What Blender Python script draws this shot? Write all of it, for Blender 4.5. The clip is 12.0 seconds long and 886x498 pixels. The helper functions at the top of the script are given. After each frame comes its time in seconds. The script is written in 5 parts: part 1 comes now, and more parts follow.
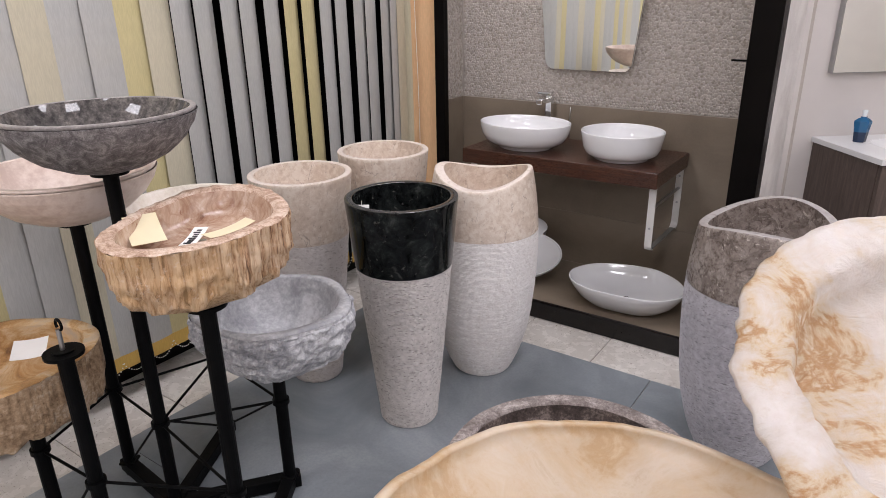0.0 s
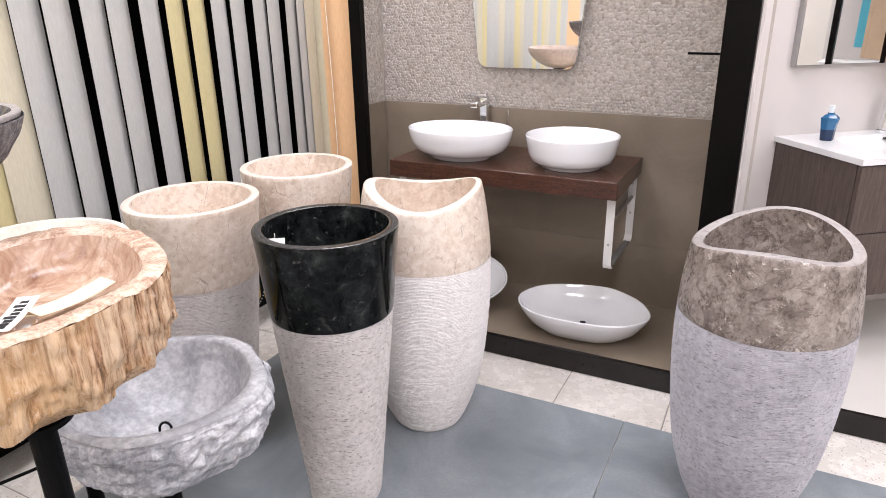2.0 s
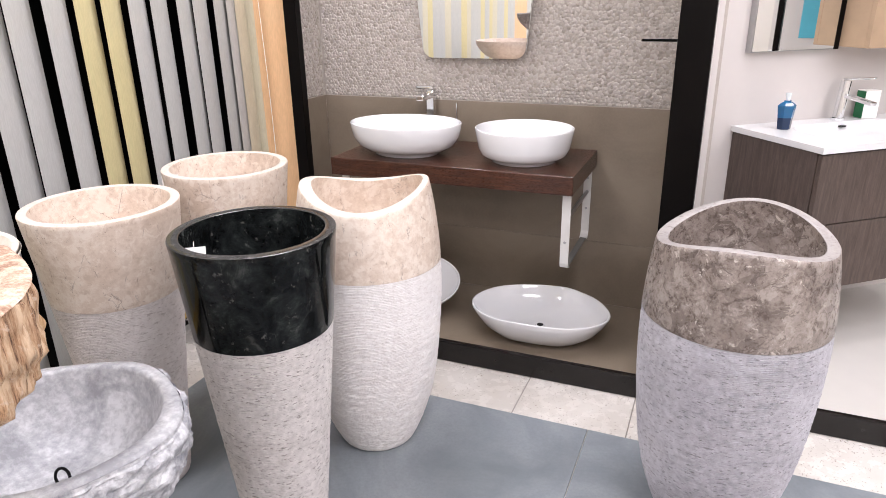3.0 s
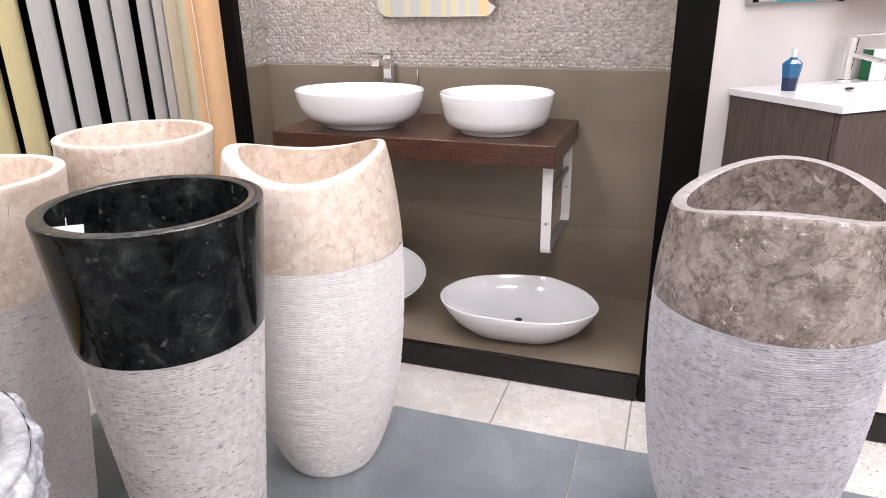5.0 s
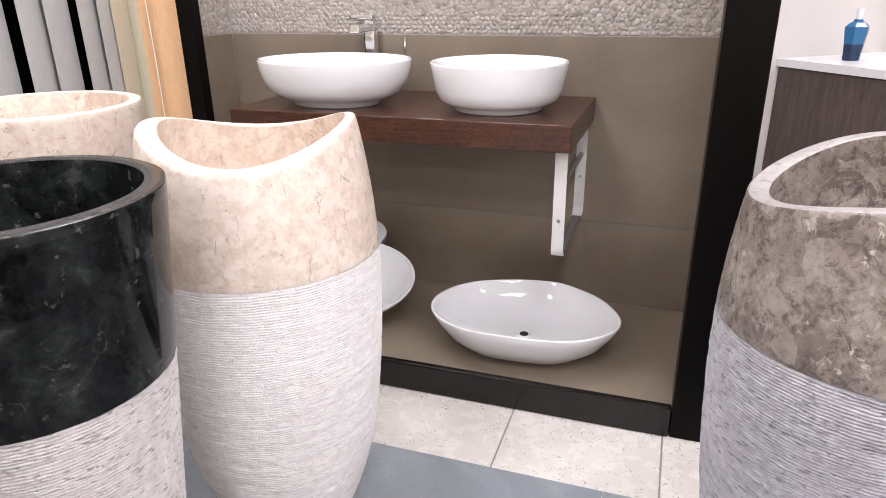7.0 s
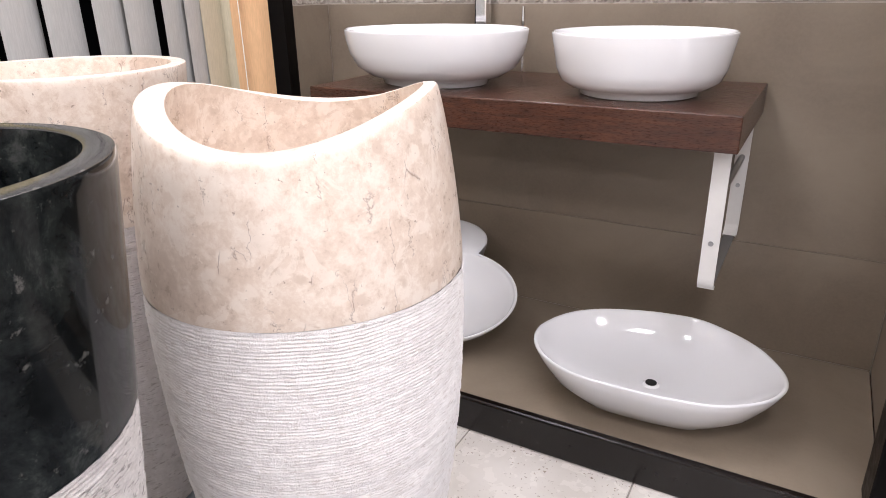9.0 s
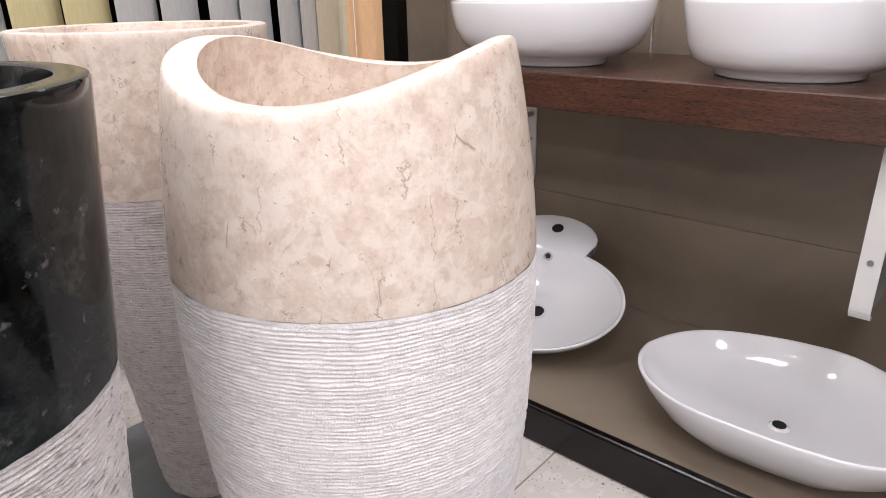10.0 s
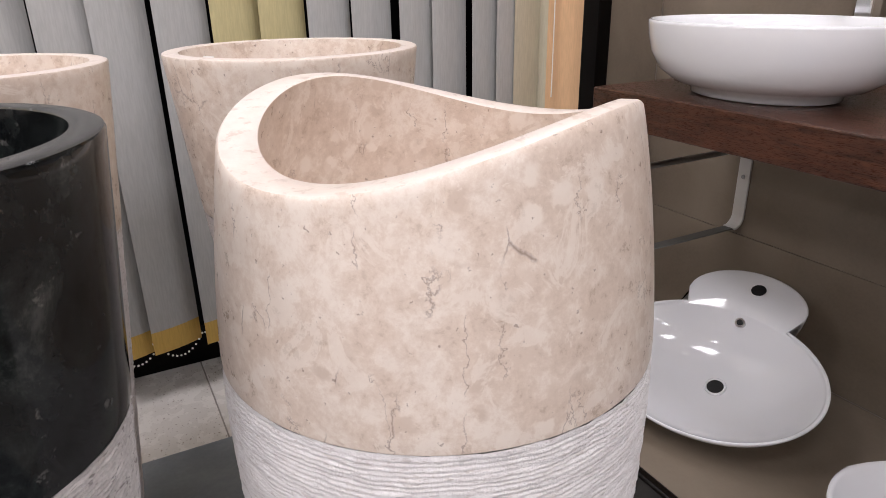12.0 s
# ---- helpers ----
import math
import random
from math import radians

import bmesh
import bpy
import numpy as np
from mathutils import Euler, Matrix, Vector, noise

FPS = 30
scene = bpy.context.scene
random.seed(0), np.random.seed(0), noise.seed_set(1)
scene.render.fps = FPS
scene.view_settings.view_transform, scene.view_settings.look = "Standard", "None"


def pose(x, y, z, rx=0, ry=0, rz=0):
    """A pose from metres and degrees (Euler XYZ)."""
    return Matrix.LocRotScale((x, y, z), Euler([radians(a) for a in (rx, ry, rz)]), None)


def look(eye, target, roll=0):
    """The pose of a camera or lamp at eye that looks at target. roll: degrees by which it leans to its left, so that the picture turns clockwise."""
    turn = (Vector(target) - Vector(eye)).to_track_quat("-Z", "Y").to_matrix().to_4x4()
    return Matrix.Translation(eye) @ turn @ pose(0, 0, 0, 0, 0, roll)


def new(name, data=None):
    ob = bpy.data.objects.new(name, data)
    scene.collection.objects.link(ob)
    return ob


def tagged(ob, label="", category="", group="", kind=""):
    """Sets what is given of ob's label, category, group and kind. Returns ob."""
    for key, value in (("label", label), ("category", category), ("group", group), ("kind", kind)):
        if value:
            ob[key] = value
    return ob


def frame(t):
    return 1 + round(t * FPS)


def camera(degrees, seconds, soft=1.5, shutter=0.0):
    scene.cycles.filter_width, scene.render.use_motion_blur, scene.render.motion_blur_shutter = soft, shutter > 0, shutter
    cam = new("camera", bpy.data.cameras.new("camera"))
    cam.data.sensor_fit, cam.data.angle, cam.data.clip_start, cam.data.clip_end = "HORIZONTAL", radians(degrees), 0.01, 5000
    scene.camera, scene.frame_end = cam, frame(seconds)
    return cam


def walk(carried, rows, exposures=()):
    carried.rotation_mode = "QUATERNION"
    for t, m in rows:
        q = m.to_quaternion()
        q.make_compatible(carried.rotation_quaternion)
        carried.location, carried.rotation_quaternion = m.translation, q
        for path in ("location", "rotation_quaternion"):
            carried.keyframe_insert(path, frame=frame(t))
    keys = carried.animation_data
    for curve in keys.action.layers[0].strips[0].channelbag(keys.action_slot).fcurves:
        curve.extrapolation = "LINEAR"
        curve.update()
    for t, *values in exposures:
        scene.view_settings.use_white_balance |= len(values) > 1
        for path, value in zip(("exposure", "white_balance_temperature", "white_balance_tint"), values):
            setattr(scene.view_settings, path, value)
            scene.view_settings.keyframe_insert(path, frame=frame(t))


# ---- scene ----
cam = camera(67.40, 12.0, soft=0.5)
PATH = [
    (0, (0.3160, -0.0037, 1.5783), (-0.7535, 1.5234, 0.8544), -0.92),
    (0.5, (0.2106, 0.1075, 1.5555), (-0.8320, 1.6513, 0.8276), -0.95),
    (1, (0.1291, 0.1828, 1.5385), (-0.8700, 1.7598, 0.8211), -0.80),
    (1.5, (0.0546, 0.2638, 1.5086), (-0.8912, 1.8746, 0.7939), -0.87),
    (2, (-0.0150, 0.3506, 1.4847), (-0.8646, 2.0189, 0.7814), -0.86),
    (2.5, (-0.0595, 0.4223, 1.4606), (-0.8342, 2.1224, 0.7468), -0.96),
    (3, (-0.0697, 0.5172, 1.4330), (-0.7935, 2.2417, 0.7243), -0.94),
    (5, (-0.1949, 0.8253, 1.2548), (-0.8173, 2.5873, 0.5421), -0.99),
    (5.5, (-0.2185, 0.8902, 1.2370), (-0.8032, 2.6653, 0.5249), -0.88),
    (6, (-0.2500, 0.9593, 1.2017), (-0.8402, 2.7298, 0.4826), -0.72),
    (6.5, (-0.2818, 1.0734, 1.1651), (-0.8843, 2.8351, 0.4346), -0.77),
    (8.5, (-0.3857, 1.4609, 1.0738), (-1.1506, 3.1590, 0.3449), -0.79),
    (9, (-0.4249, 1.5459, 1.0372), (-1.3425, 3.1640, 0.3024), -0.97),
    (9.5, (-0.4156, 1.6534, 1.0065), (-1.5074, 3.1590, 0.2709), -1.08),
    (10, (-0.4327, 1.7124, 0.9663), (-1.6686, 3.1059, 0.2378), -1.12),
    (10.5, (-0.4510, 1.7883, 0.9512), (-1.8814, 2.9639, 0.1950), -1.36),
    (11, (-0.4779, 1.8630, 0.9339), (-2.0168, 2.8891, 0.1730), -1.05),
    (11.5, (-0.4949, 1.9188, 0.9679), (-2.0968, 2.8482, 0.2129), -0.94),
    (12, (-0.4667, 1.9440, 1.0109), (-2.1084, 2.8126, 0.2692), -1.05),
]
EXPOSURE = [(0.0, -0.9), (0.5, -0.82), (0.9, -0.56), (1.5, -0.27), (2.5, -0.12), (6.0, -0.01), (8.5, 0.05), (9.5, -0.11), (10.5, -0.29), (11.5, -0.46), (12.0, -0.53)]
walk(cam, [(t, look(eye, target, roll)) for t, eye, target, roll in PATH], EXPOSURE)

# ---- world and light ----
world = bpy.data.worlds.new("room_world")
scene.world = world
world.use_nodes = True
world.node_tree.nodes["Background"].inputs["Color"].default_value = (0.9, 0.95, 1.0, 1)
world.node_tree.nodes["Background"].inputs["Strength"].default_value = 0.02
CEIL = 2.85
LAMP_W = 18.5
LAMPS = [(x, y) for y in (-2.2, -0.5, 1.2, 2.75) for x in (-1.5, 0.1, 1.7, 3.2)]


# ---- material helpers ----
def srgb(r, g, b):
    return tuple(((c / 255 + 0.055) / 1.055) ** 2.4 if c > 10 else c / 3294.6 for c in (r, g, b)) + (1.0,)


class Mat:
    """A principled material with a few short ways to add nodes."""

    def __init__(self, name, color=(0.8, 0.8, 0.8, 1), rough=0.5, metal=0.0):
        self.m = bpy.data.materials.new(name)
        self.m.use_nodes = True
        self.t = self.m.node_tree
        self.b = self.t.nodes["Principled BSDF"]
        self.b.inputs["Base Color"].default_value = color
        self.b.inputs["Roughness"].default_value = rough
        self.b.inputs["Metallic"].default_value = metal
        self.v = self.t.nodes.new("ShaderNodeTexCoord").outputs["Object"]

    def put(self, sock, val):
        if isinstance(val, bpy.types.NodeSocket):
            self.t.links.new(val, sock)
        else:
            sock.default_value = val

    def shift(self):
        """Moves the pattern by the object's own random number."""
        r = self.t.nodes.new("ShaderNodeObjectInfo").outputs["Random"]
        n = self.t.nodes.new("ShaderNodeVectorMath")
        n.operation = "MULTIPLY_ADD"
        self.t.links.new(r, n.inputs[0])
        n.inputs[1].default_value = (37.0, 23.0, 51.0)
        self.t.links.new(self.v, n.inputs[2])
        self.v = n.outputs[0]
        return r

    def scaled(self, s):
        n = self.t.nodes.new("ShaderNodeVectorMath")
        n.operation = "MULTIPLY"
        self.t.links.new(self.v, n.inputs[0])
        n.inputs[1].default_value = s
        return n.outputs[0]

    def noise(self, scale, detail=4.0, rough=0.55, dist=0.0, v=None):
        n = self.t.nodes.new("ShaderNodeTexNoise")
        self.put(n.inputs["Vector"], v or self.v)
        n.inputs["Scale"].default_value = scale
        n.inputs["Detail"].default_value = detail
        n.inputs["Roughness"].default_value = rough
        n.inputs["Distortion"].default_value = dist
        return n.outputs["Fac"]

    def voronoi(self, scale, feature="F1", v=None, out="Distance"):
        n = self.t.nodes.new("ShaderNodeTexVoronoi")
        n.feature = feature
        self.put(n.inputs["Vector"], v or self.v)
        n.inputs["Scale"].default_value = scale
        return n.outputs[out]

    def wave(self, scale, dist=3.0, detail=3.0, v=None, dirn="Z", dscale=1.0):
        n = self.t.nodes.new("ShaderNodeTexWave")
        n.bands_direction = dirn
        self.put(n.inputs["Vector"], v or self.v)
        n.inputs["Scale"].default_value = scale
        n.inputs["Distortion"].default_value = dist
        n.inputs["Detail"].default_value = detail
        n.inputs["Detail Scale"].default_value = dscale
        return n.outputs["Fac"]

    def ramp(self, fac, *stops):
        n = self.t.nodes.new("ShaderNodeValToRGB")
        self.put(n.inputs["Fac"], fac)
        e = n.color_ramp.elements
        while len(e) < len(stops):
            e.new(0.5)
        for el, (p, c) in zip(e, stops):
            el.position = p
            el.color = c if isinstance(c, tuple) else (c, c, c, 1)
        return n.outputs["Color"]

    def mix(self, fac, a, b, blend="MIX"):
        n = self.t.nodes.new("ShaderNodeMix")
        n.data_type = "RGBA"
        n.blend_type = blend
        self.put(n.inputs[0], fac)
        self.put(n.inputs[6], a)
        self.put(n.inputs[7], b)
        return n.outputs[2]

    def math(self, op, a, b=0.0):
        n = self.t.nodes.new("ShaderNodeMath")
        n.operation = op
        self.put(n.inputs[0], a)
        self.put(n.inputs[1], b)
        return n.outputs[0]

    def color(self, c):
        self.put(self.b.inputs["Base Color"], c)
        return self

    def rough(self, r):
        self.put(self.b.inputs["Roughness"], r)
        return self

    def bump(self, h, strength=0.3, dist=0.002):
        n = self.t.nodes.new("ShaderNodeBump")
        n.inputs["Strength"].default_value = strength
        n.inputs["Distance"].default_value = dist
        self.put(n.inputs["Height"], h)
        prev = self.b.inputs["Normal"].links
        if prev:
            self.t.links.new(prev[0].from_socket, n.inputs["Normal"])
        self.t.links.new(n.outputs[0], self.b.inputs["Normal"])
        return self

    def set(self, name, val):
        self.put(self.b.inputs[name], val)
        return self


# ---- materials ----
def limestone(name, lo, mid, hi, vein, polish):
    m = Mat(name)
    m.shift()
    big = m.noise(5, 3, 0.5)
    fine = m.noise(42, 9, 0.78, 0.15)
    f = m.math("ADD", m.math("MULTIPLY", big, 0.35), m.math("MULTIPLY", fine, 0.65))
    c = m.ramp(f, (0.40, lo), (0.5, mid), (0.59, hi))
    # fossil fragments with crisp edges, some paler and some darker
    warp = m.mix(0.035, m.v, m.noise(34, 4, 0.6))
    cell = m.t.nodes.new("ShaderNodeTexVoronoi")
    m.put(cell.inputs["Vector"], warp)
    cell.inputs["Scale"].default_value = 34
    inside = m.ramp(cell.outputs["Distance"], (0.26, 1.0), (0.40, 0.0))
    tone = m.ramp(cell.outputs["Color"], (0.30, lo), (0.5, mid), (0.72, hi))
    gate = m.ramp(m.noise(11, 3, 0.6), (0.42, 0.0), (0.5, 0.85))
    c = m.mix(m.math("MULTIPLY", inside, gate), c, tone)
    pale = m.ramp(m.noise(16, 8, 0.72, 0.8), (0.54, 0.0), (0.57, 0.65))
    c = m.mix(pale, c, hi)
    dark = m.ramp(m.noise(11, 8, 0.74, 0.5), (0.38, 0.2), (0.46, 0.0))
    c = m.mix(dark, c, lo)
    # short hair cracks that run mostly upward
    crack = m.voronoi(15, "DISTANCE_TO_EDGE", v=m.mix(0.02, m.scaled((1, 1, 0.22)), m.noise(60, 5, 0.65)))
    thin = m.ramp(crack, (0.0, 1.0), (0.010, 0.0))
    gate2 = m.ramp(m.noise(16, 3, 0.5), (0.51, 0.0), (0.56, 0.7))
    c = m.mix(m.math("MULTIPLY", thin, gate2), c, vein)
    pits = m.ramp(m.noise(120, 3, 0.6), (0.68, 0.0), (0.72, 0.6))
    c = m.mix(pits, c, vein)
    m.color(c)
    m.rough(m.ramp(fine, (0.3, polish - 0.05), (0.7, polish + 0.12)))
    m.bump(fine, 0.05, 0.001)
    return m.m


def cut_stone(name, lo, hi, speck):
    m = Mat(name, rough=0.9)
    m.shift()
    f = m.noise(60, 5, 0.7)
    big = m.noise(4, 3)
    c = m.ramp(m.math("ADD", m.math("MULTIPLY", f, 0.6), m.math("MULTIPLY", big, 0.4)), (0.35, lo), (0.62, hi))
    c = m.mix(m.ramp(m.noise(120, 4, 0.65, v=m.scaled((0.45, 0.45, 2.2))), (0.57, 0.0), (0.64, 0.7)), c, speck)
    m.color(c)
    m.bump(m.noise(110, 5, 0.75, v=m.scaled((1, 1, 1.8))), 0.7, 0.005)
    m.bump(m.noise(380, 3, 0.7), 0.5, 0.002)
    return m.m


CREAM_RIM = cut_stone("cream_rim_honed", srgb(214, 200, 188), srgb(228, 216, 206), srgb(196, 180, 166))
GREY_RIM = cut_stone("grey_rim_honed", srgb(140, 134, 131), srgb(168, 162, 159), srgb(118, 110, 106))
BLACK_RIM = cut_stone("black_rim_honed", srgb(26, 26, 26), srgb(62, 61, 60), srgb(96, 94, 92))
for rm in (CREAM_RIM, GREY_RIM, BLACK_RIM):
    rm.node_tree.nodes["Principled BSDF"].inputs["Roughness"].default_value = 0.4
    for n in rm.node_tree.nodes:
        if n.type == "BUMP":
            n.inputs["Strength"].default_value = 0.06
BLACK_RIM.node_tree.nodes["Principled BSDF"].inputs["Roughness"].default_value = 0.2
CREAM = limestone("cream_limestone_polished", srgb(200, 181, 164), srgb(214, 197, 181), srgb(228, 216, 203), srgb(118, 94, 82), 0.28)
CREAM_CUT = cut_stone("cream_limestone_cut", srgb(230, 225, 222), srgb(247, 244, 242), srgb(212, 204, 199))
BEIGE_CUT = cut_stone("beige_limestone_cut", srgb(208, 200, 196), srgb(232, 226, 223), srgb(168, 157, 150))
GREY_CUT = cut_stone("grey_stone_cut", srgb(162, 160, 166), srgb(206, 204, 210), srgb(110, 106, 108))
LGREY_CUT = cut_stone("light_grey_stone_cut", srgb(184, 179, 176), srgb(224, 219, 216), srgb(116, 109, 104))


def breccia():
    m = Mat("grey_marble_polished")
    big = m.noise(9, 8, 0.74, 1.0)
    fine = m.noise(52, 9, 0.8, 0.4)
    c = m.ramp(m.math("ADD", m.math("MULTIPLY", big, 0.45), m.math("MULTIPLY", fine, 0.55)), (0.40, srgb(90, 80, 75)), (0.47, srgb(124, 113, 106)), (0.53, srgb(144, 133, 126)), (0.60, srgb(174, 164, 156)))
    # broken fragments, each of its own tone
    cell = m.t.nodes.new("ShaderNodeTexVoronoi")
    m.put(cell.inputs["Vector"], m.mix(0.05, m.v, m.noise(26, 6, 0.7)))
    cell.inputs["Scale"].default_value = 30
    tone = m.ramp(cell.outputs["Color"], (0.25, srgb(92, 81, 75)), (0.5, srgb(134, 123, 116)), (0.75, srgb(168, 158, 150)))
    c = m.mix(m.ramp(m.noise(12, 5, 0.65), (0.47, 0.0), (0.51, 0.55)), c, tone)
    c = m.mix(m.ramp(m.noise(15, 8, 0.74, 1.2), (0.565, 0.0), (0.58, 0.75)), c, srgb(90, 79, 73))
    frag = m.ramp(m.noise(44, 6, 0.7, 0.8), (0.60, 0.0), (0.625, 0.85))
    gate = m.ramp(m.noise(13, 4, 0.6), (0.48, 0.0), (0.56, 1.0))
    c = m.mix(m.math("MULTIPLY", frag, gate), c, srgb(204, 195, 186))
    m.color(c).rough(m.ramp(fine, (0.3, 0.22), (0.7, 0.36)))
    return m.m


GREY_MARBLE = breccia()


def black_marble():
    m = Mat("black_marble_polished")
    big = m.noise(6, 5, 0.6, 1.5)
    c = m.ramp(m.noise(13, 8, 0.74, 0.3), (0.38, srgb(5, 6, 6)), (0.50, srgb(20, 22, 22)), (0.58, srgb(32, 35, 34)), (0.68, srgb(60, 62, 60)))
    thin = m.ramp(m.voronoi(7, "DISTANCE_TO_EDGE", v=m.mix(0.16, m.v, m.noise(9, 5))), (0.0, 1.0), (0.014, 0.0))
    gate = m.ramp(m.noise(8, 3), (0.56, 0.0), (0.68, 0.3))
    c = m.mix(m.math("MULTIPLY", thin, gate), c, srgb(100, 98, 94))
    c = m.mix(m.ramp(m.noise(48, 5, 0.7), (0.62, 0.0), (0.70, 0.5)), c, srgb(112, 110, 106))
    m.color(c).rough(m.ramp(m.noise(30, 4), (0.35, 0.06), (0.7, 0.12))).set("Specular IOR Level", 0.17)
    return m.m


BLACK_MARBLE = black_marble()


def simple_stone(name, a, b, c, scale, rough, bump, dist=0.004, detail=6):
    m = Mat(name)
    m.shift()
    f = m.noise(scale, detail, 0.62, 0.8)
    g = m.noise(scale * 9, 4, 0.65)
    m.color(m.ramp(m.math("ADD", m.math("MULTIPLY", f, 0.6), m.math("MULTIPLY", g, 0.4)), (0.39, a), (0.5, b), (0.61, c)))
    m.rough(rough)
    m.bump(m.noise(scale * 7, 6, 0.7), bump, dist)
    return m.m


RIVER_ROUGH = simple_stone("river_stone_pecked", srgb(104, 100, 102), srgb(142, 137, 138), srgb(190, 185, 186), 42, 0.9, 1.0, 0.01)
RIVER_POLISH = simple_stone("river_stone_polished", srgb(58, 56, 56), srgb(92, 88, 86), srgb(132, 126, 122), 9, 0.05, 0.0)
RIVER_RIM = simple_stone("river_stone_rim", srgb(120, 114, 112), srgb(146, 140, 138), srgb(170, 164, 160), 14, 0.4, 0.08)
PINK_STONE = simple_stone("blush_beige_stone", srgb(206, 184, 172), srgb(222, 204, 192), srgb(232, 216, 206), 6, 0.45, 0.08)
PALE_STONE = simple_stone("pale_cream_stone", srgb(214, 204, 190), srgb(230, 222, 210), srgb(240, 234, 226), 6, 0.4, 0.06)
GREY_CHISEL = simple_stone("grey_marble_chiselled", srgb(132, 133, 138), srgb(168, 168, 172), srgb(212, 212, 214), 8, 0.7, 0.8, 0.006)
GREY_HONED = simple_stone("grey_marble_honed", srgb(136, 136, 140), srgb(164, 164, 167), srgb(196, 196, 198), 7, 0.38, 0.04)
BROWN_MARBLE = simple_stone("brown_marble", srgb(58, 50, 48), srgb(92, 82, 78), srgb(146, 134, 128), 22, 0.3, 0.06)
BROWN_PECKED = simple_stone("brown_stone_pecked", srgb(104, 94, 90), srgb(140, 130, 126), srgb(178, 168, 162), 26, 0.85, 0.7)


def fossil_bark():
    m = Mat("petrified_wood_bark", rough=0.85)
    st = m.noise(15, 7, 0.72, 0.15, v=m.scaled((6, 6, 0.45)))
    band = m.noise(5, 3)
    c = m.ramp(st, (0.36, srgb(104, 76, 57)), (0.44, srgb(190, 150, 116)), (0.56, srgb(224, 196, 164)))
    c = m.mix(m.ramp(band, (0.48, 0.0), (0.64, 0.4)), c, srgb(216, 174, 116))
    c = m.mix(m.ramp(m.noise(60, 4, 0.7), (0.58, 0.0), (0.68, 0.5)), c, srgb(232, 214, 194))
    m.color(c)
    m.bump(st, 0.9, 0.008).bump(m.noise(130, 4), 0.5, 0.002)
    return m.m


def fossil_polish():
    m = Mat("petrified_wood_polished")
    f = m.noise(9, 8, 0.7, 1.4)
    c = m.ramp(f, (0.32, srgb(122, 86, 68)), (0.42, srgb(164, 130, 108)), (0.52, srgb(190, 162, 140)), (0.66, srgb(212, 192, 175)))
    ring = m.wave(9, 11, 6, v=m.v, dirn="X", dscale=1.8)
    c = m.mix(m.ramp(ring, (0.8, 0.0), (1.0, 0.35)), c, srgb(150, 108, 86))
    spot = m.ramp(m.noise(14, 5, 0.6, 1.2), (0.64, 0.0), (0.68, 0.7))
    c = m.mix(spot, c, srgb(132, 84, 58))
    m.color(c).rough(0.25)
    return m.m


def amber_fossil():
    m = Mat("amber_petrified_wood")
    f = m.noise(6, 7, 0.66, 1.6)
    m.color(m.ramp(f, (0.32, srgb(128, 92, 62)), (0.45, srgb(190, 146, 92)), (0.56, srgb(214, 186, 146)), (0.7, srgb(196, 180, 162))))
    m.rough(0.5).bump(m.noise(22, 7, 0.75), 0.9, 0.012)
    return m.m


FOSSIL_BARK, FOSSIL_POLISH, AMBER_FOSSIL = fossil_bark(), fossil_polish(), amber_fossil()


def onyx(name, warm):
    m = Mat(name)
    f = m.noise(4.5, 8, 0.62, 1.2)
    g = m.noise(24, 8, 0.72, 0.8)
    c = m.ramp(m.math("ADD", m.math("MULTIPLY", f, 0.75), m.math("MULTIPLY", g, 0.25)), *((0.30, srgb(182, 164, 144)), (0.40, srgb(210, 203, 198)), (0.49, srgb(200, 190, 181)), (0.545, srgb(194, 174, 146)), (0.58, srgb(166, 122, 76)), (0.605, srgb(190, 167, 138)), (0.64, srgb(208, 198, 188))) if warm else ((0.30, srgb(168, 146, 120)), (0.40, srgb(192, 176, 156)), (0.50, srgb(184, 162, 134)), (0.56, srgb(172, 142, 104)), (0.61, srgb(186, 162, 130)), (0.68, srgb(198, 182, 160))))
    band = m.ramp(m.wave(3.5, 12, 5, dirn="DIAGONAL", dscale=1.2), (0.55, 0.0), (0.75, 0.16), (0.95, 0.0))
    m.color(m.mix(band, c, srgb(200, 174, 142)))
    m.rough(0.34).set("Subsurface Weight", 0.15).set("Subsurface Radius", (0.03, 0.02, 0.012))
    m.bump(g, 0.55 if warm else 0.04, 0.012 if warm else 0.002)
    return m.m


ONYX_WARM, ONYX_PALE = onyx("honey_onyx", True), onyx("pale_onyx", False)

CERAMIC = Mat("white_glazed_ceramic", (0.84, 0.84, 0.85, 1), 0.06)
CERAMIC.set("Coat Weight", 0.5).set("Coat Roughness", 0.03)
CERAMIC = CERAMIC.m
CHROME = Mat("chrome", (0.82, 0.83, 0.84, 1), 0.08, 1.0).m
STEEL = Mat("screw_steel", (0.45, 0.45, 0.45, 1), 0.35, 1.0).m
# grey that carries the shelf's shade on the brackets' lower run
STRAP_SHADE = Mat("shaded_strap_grey", (0.16, 0.155, 0.145, 1), 0.6).m
# near-black for discs that stand for shade in holes, and for the onyx plugs
HOLE_SHADE_AND_PLUG = Mat("hole_shade_and_plug", (0.012, 0.012, 0.012, 1), 0.6).m
MIRROR = Mat("silvered_mirror", (0.93, 0.94, 0.93, 1), 0.015, 1.0).m


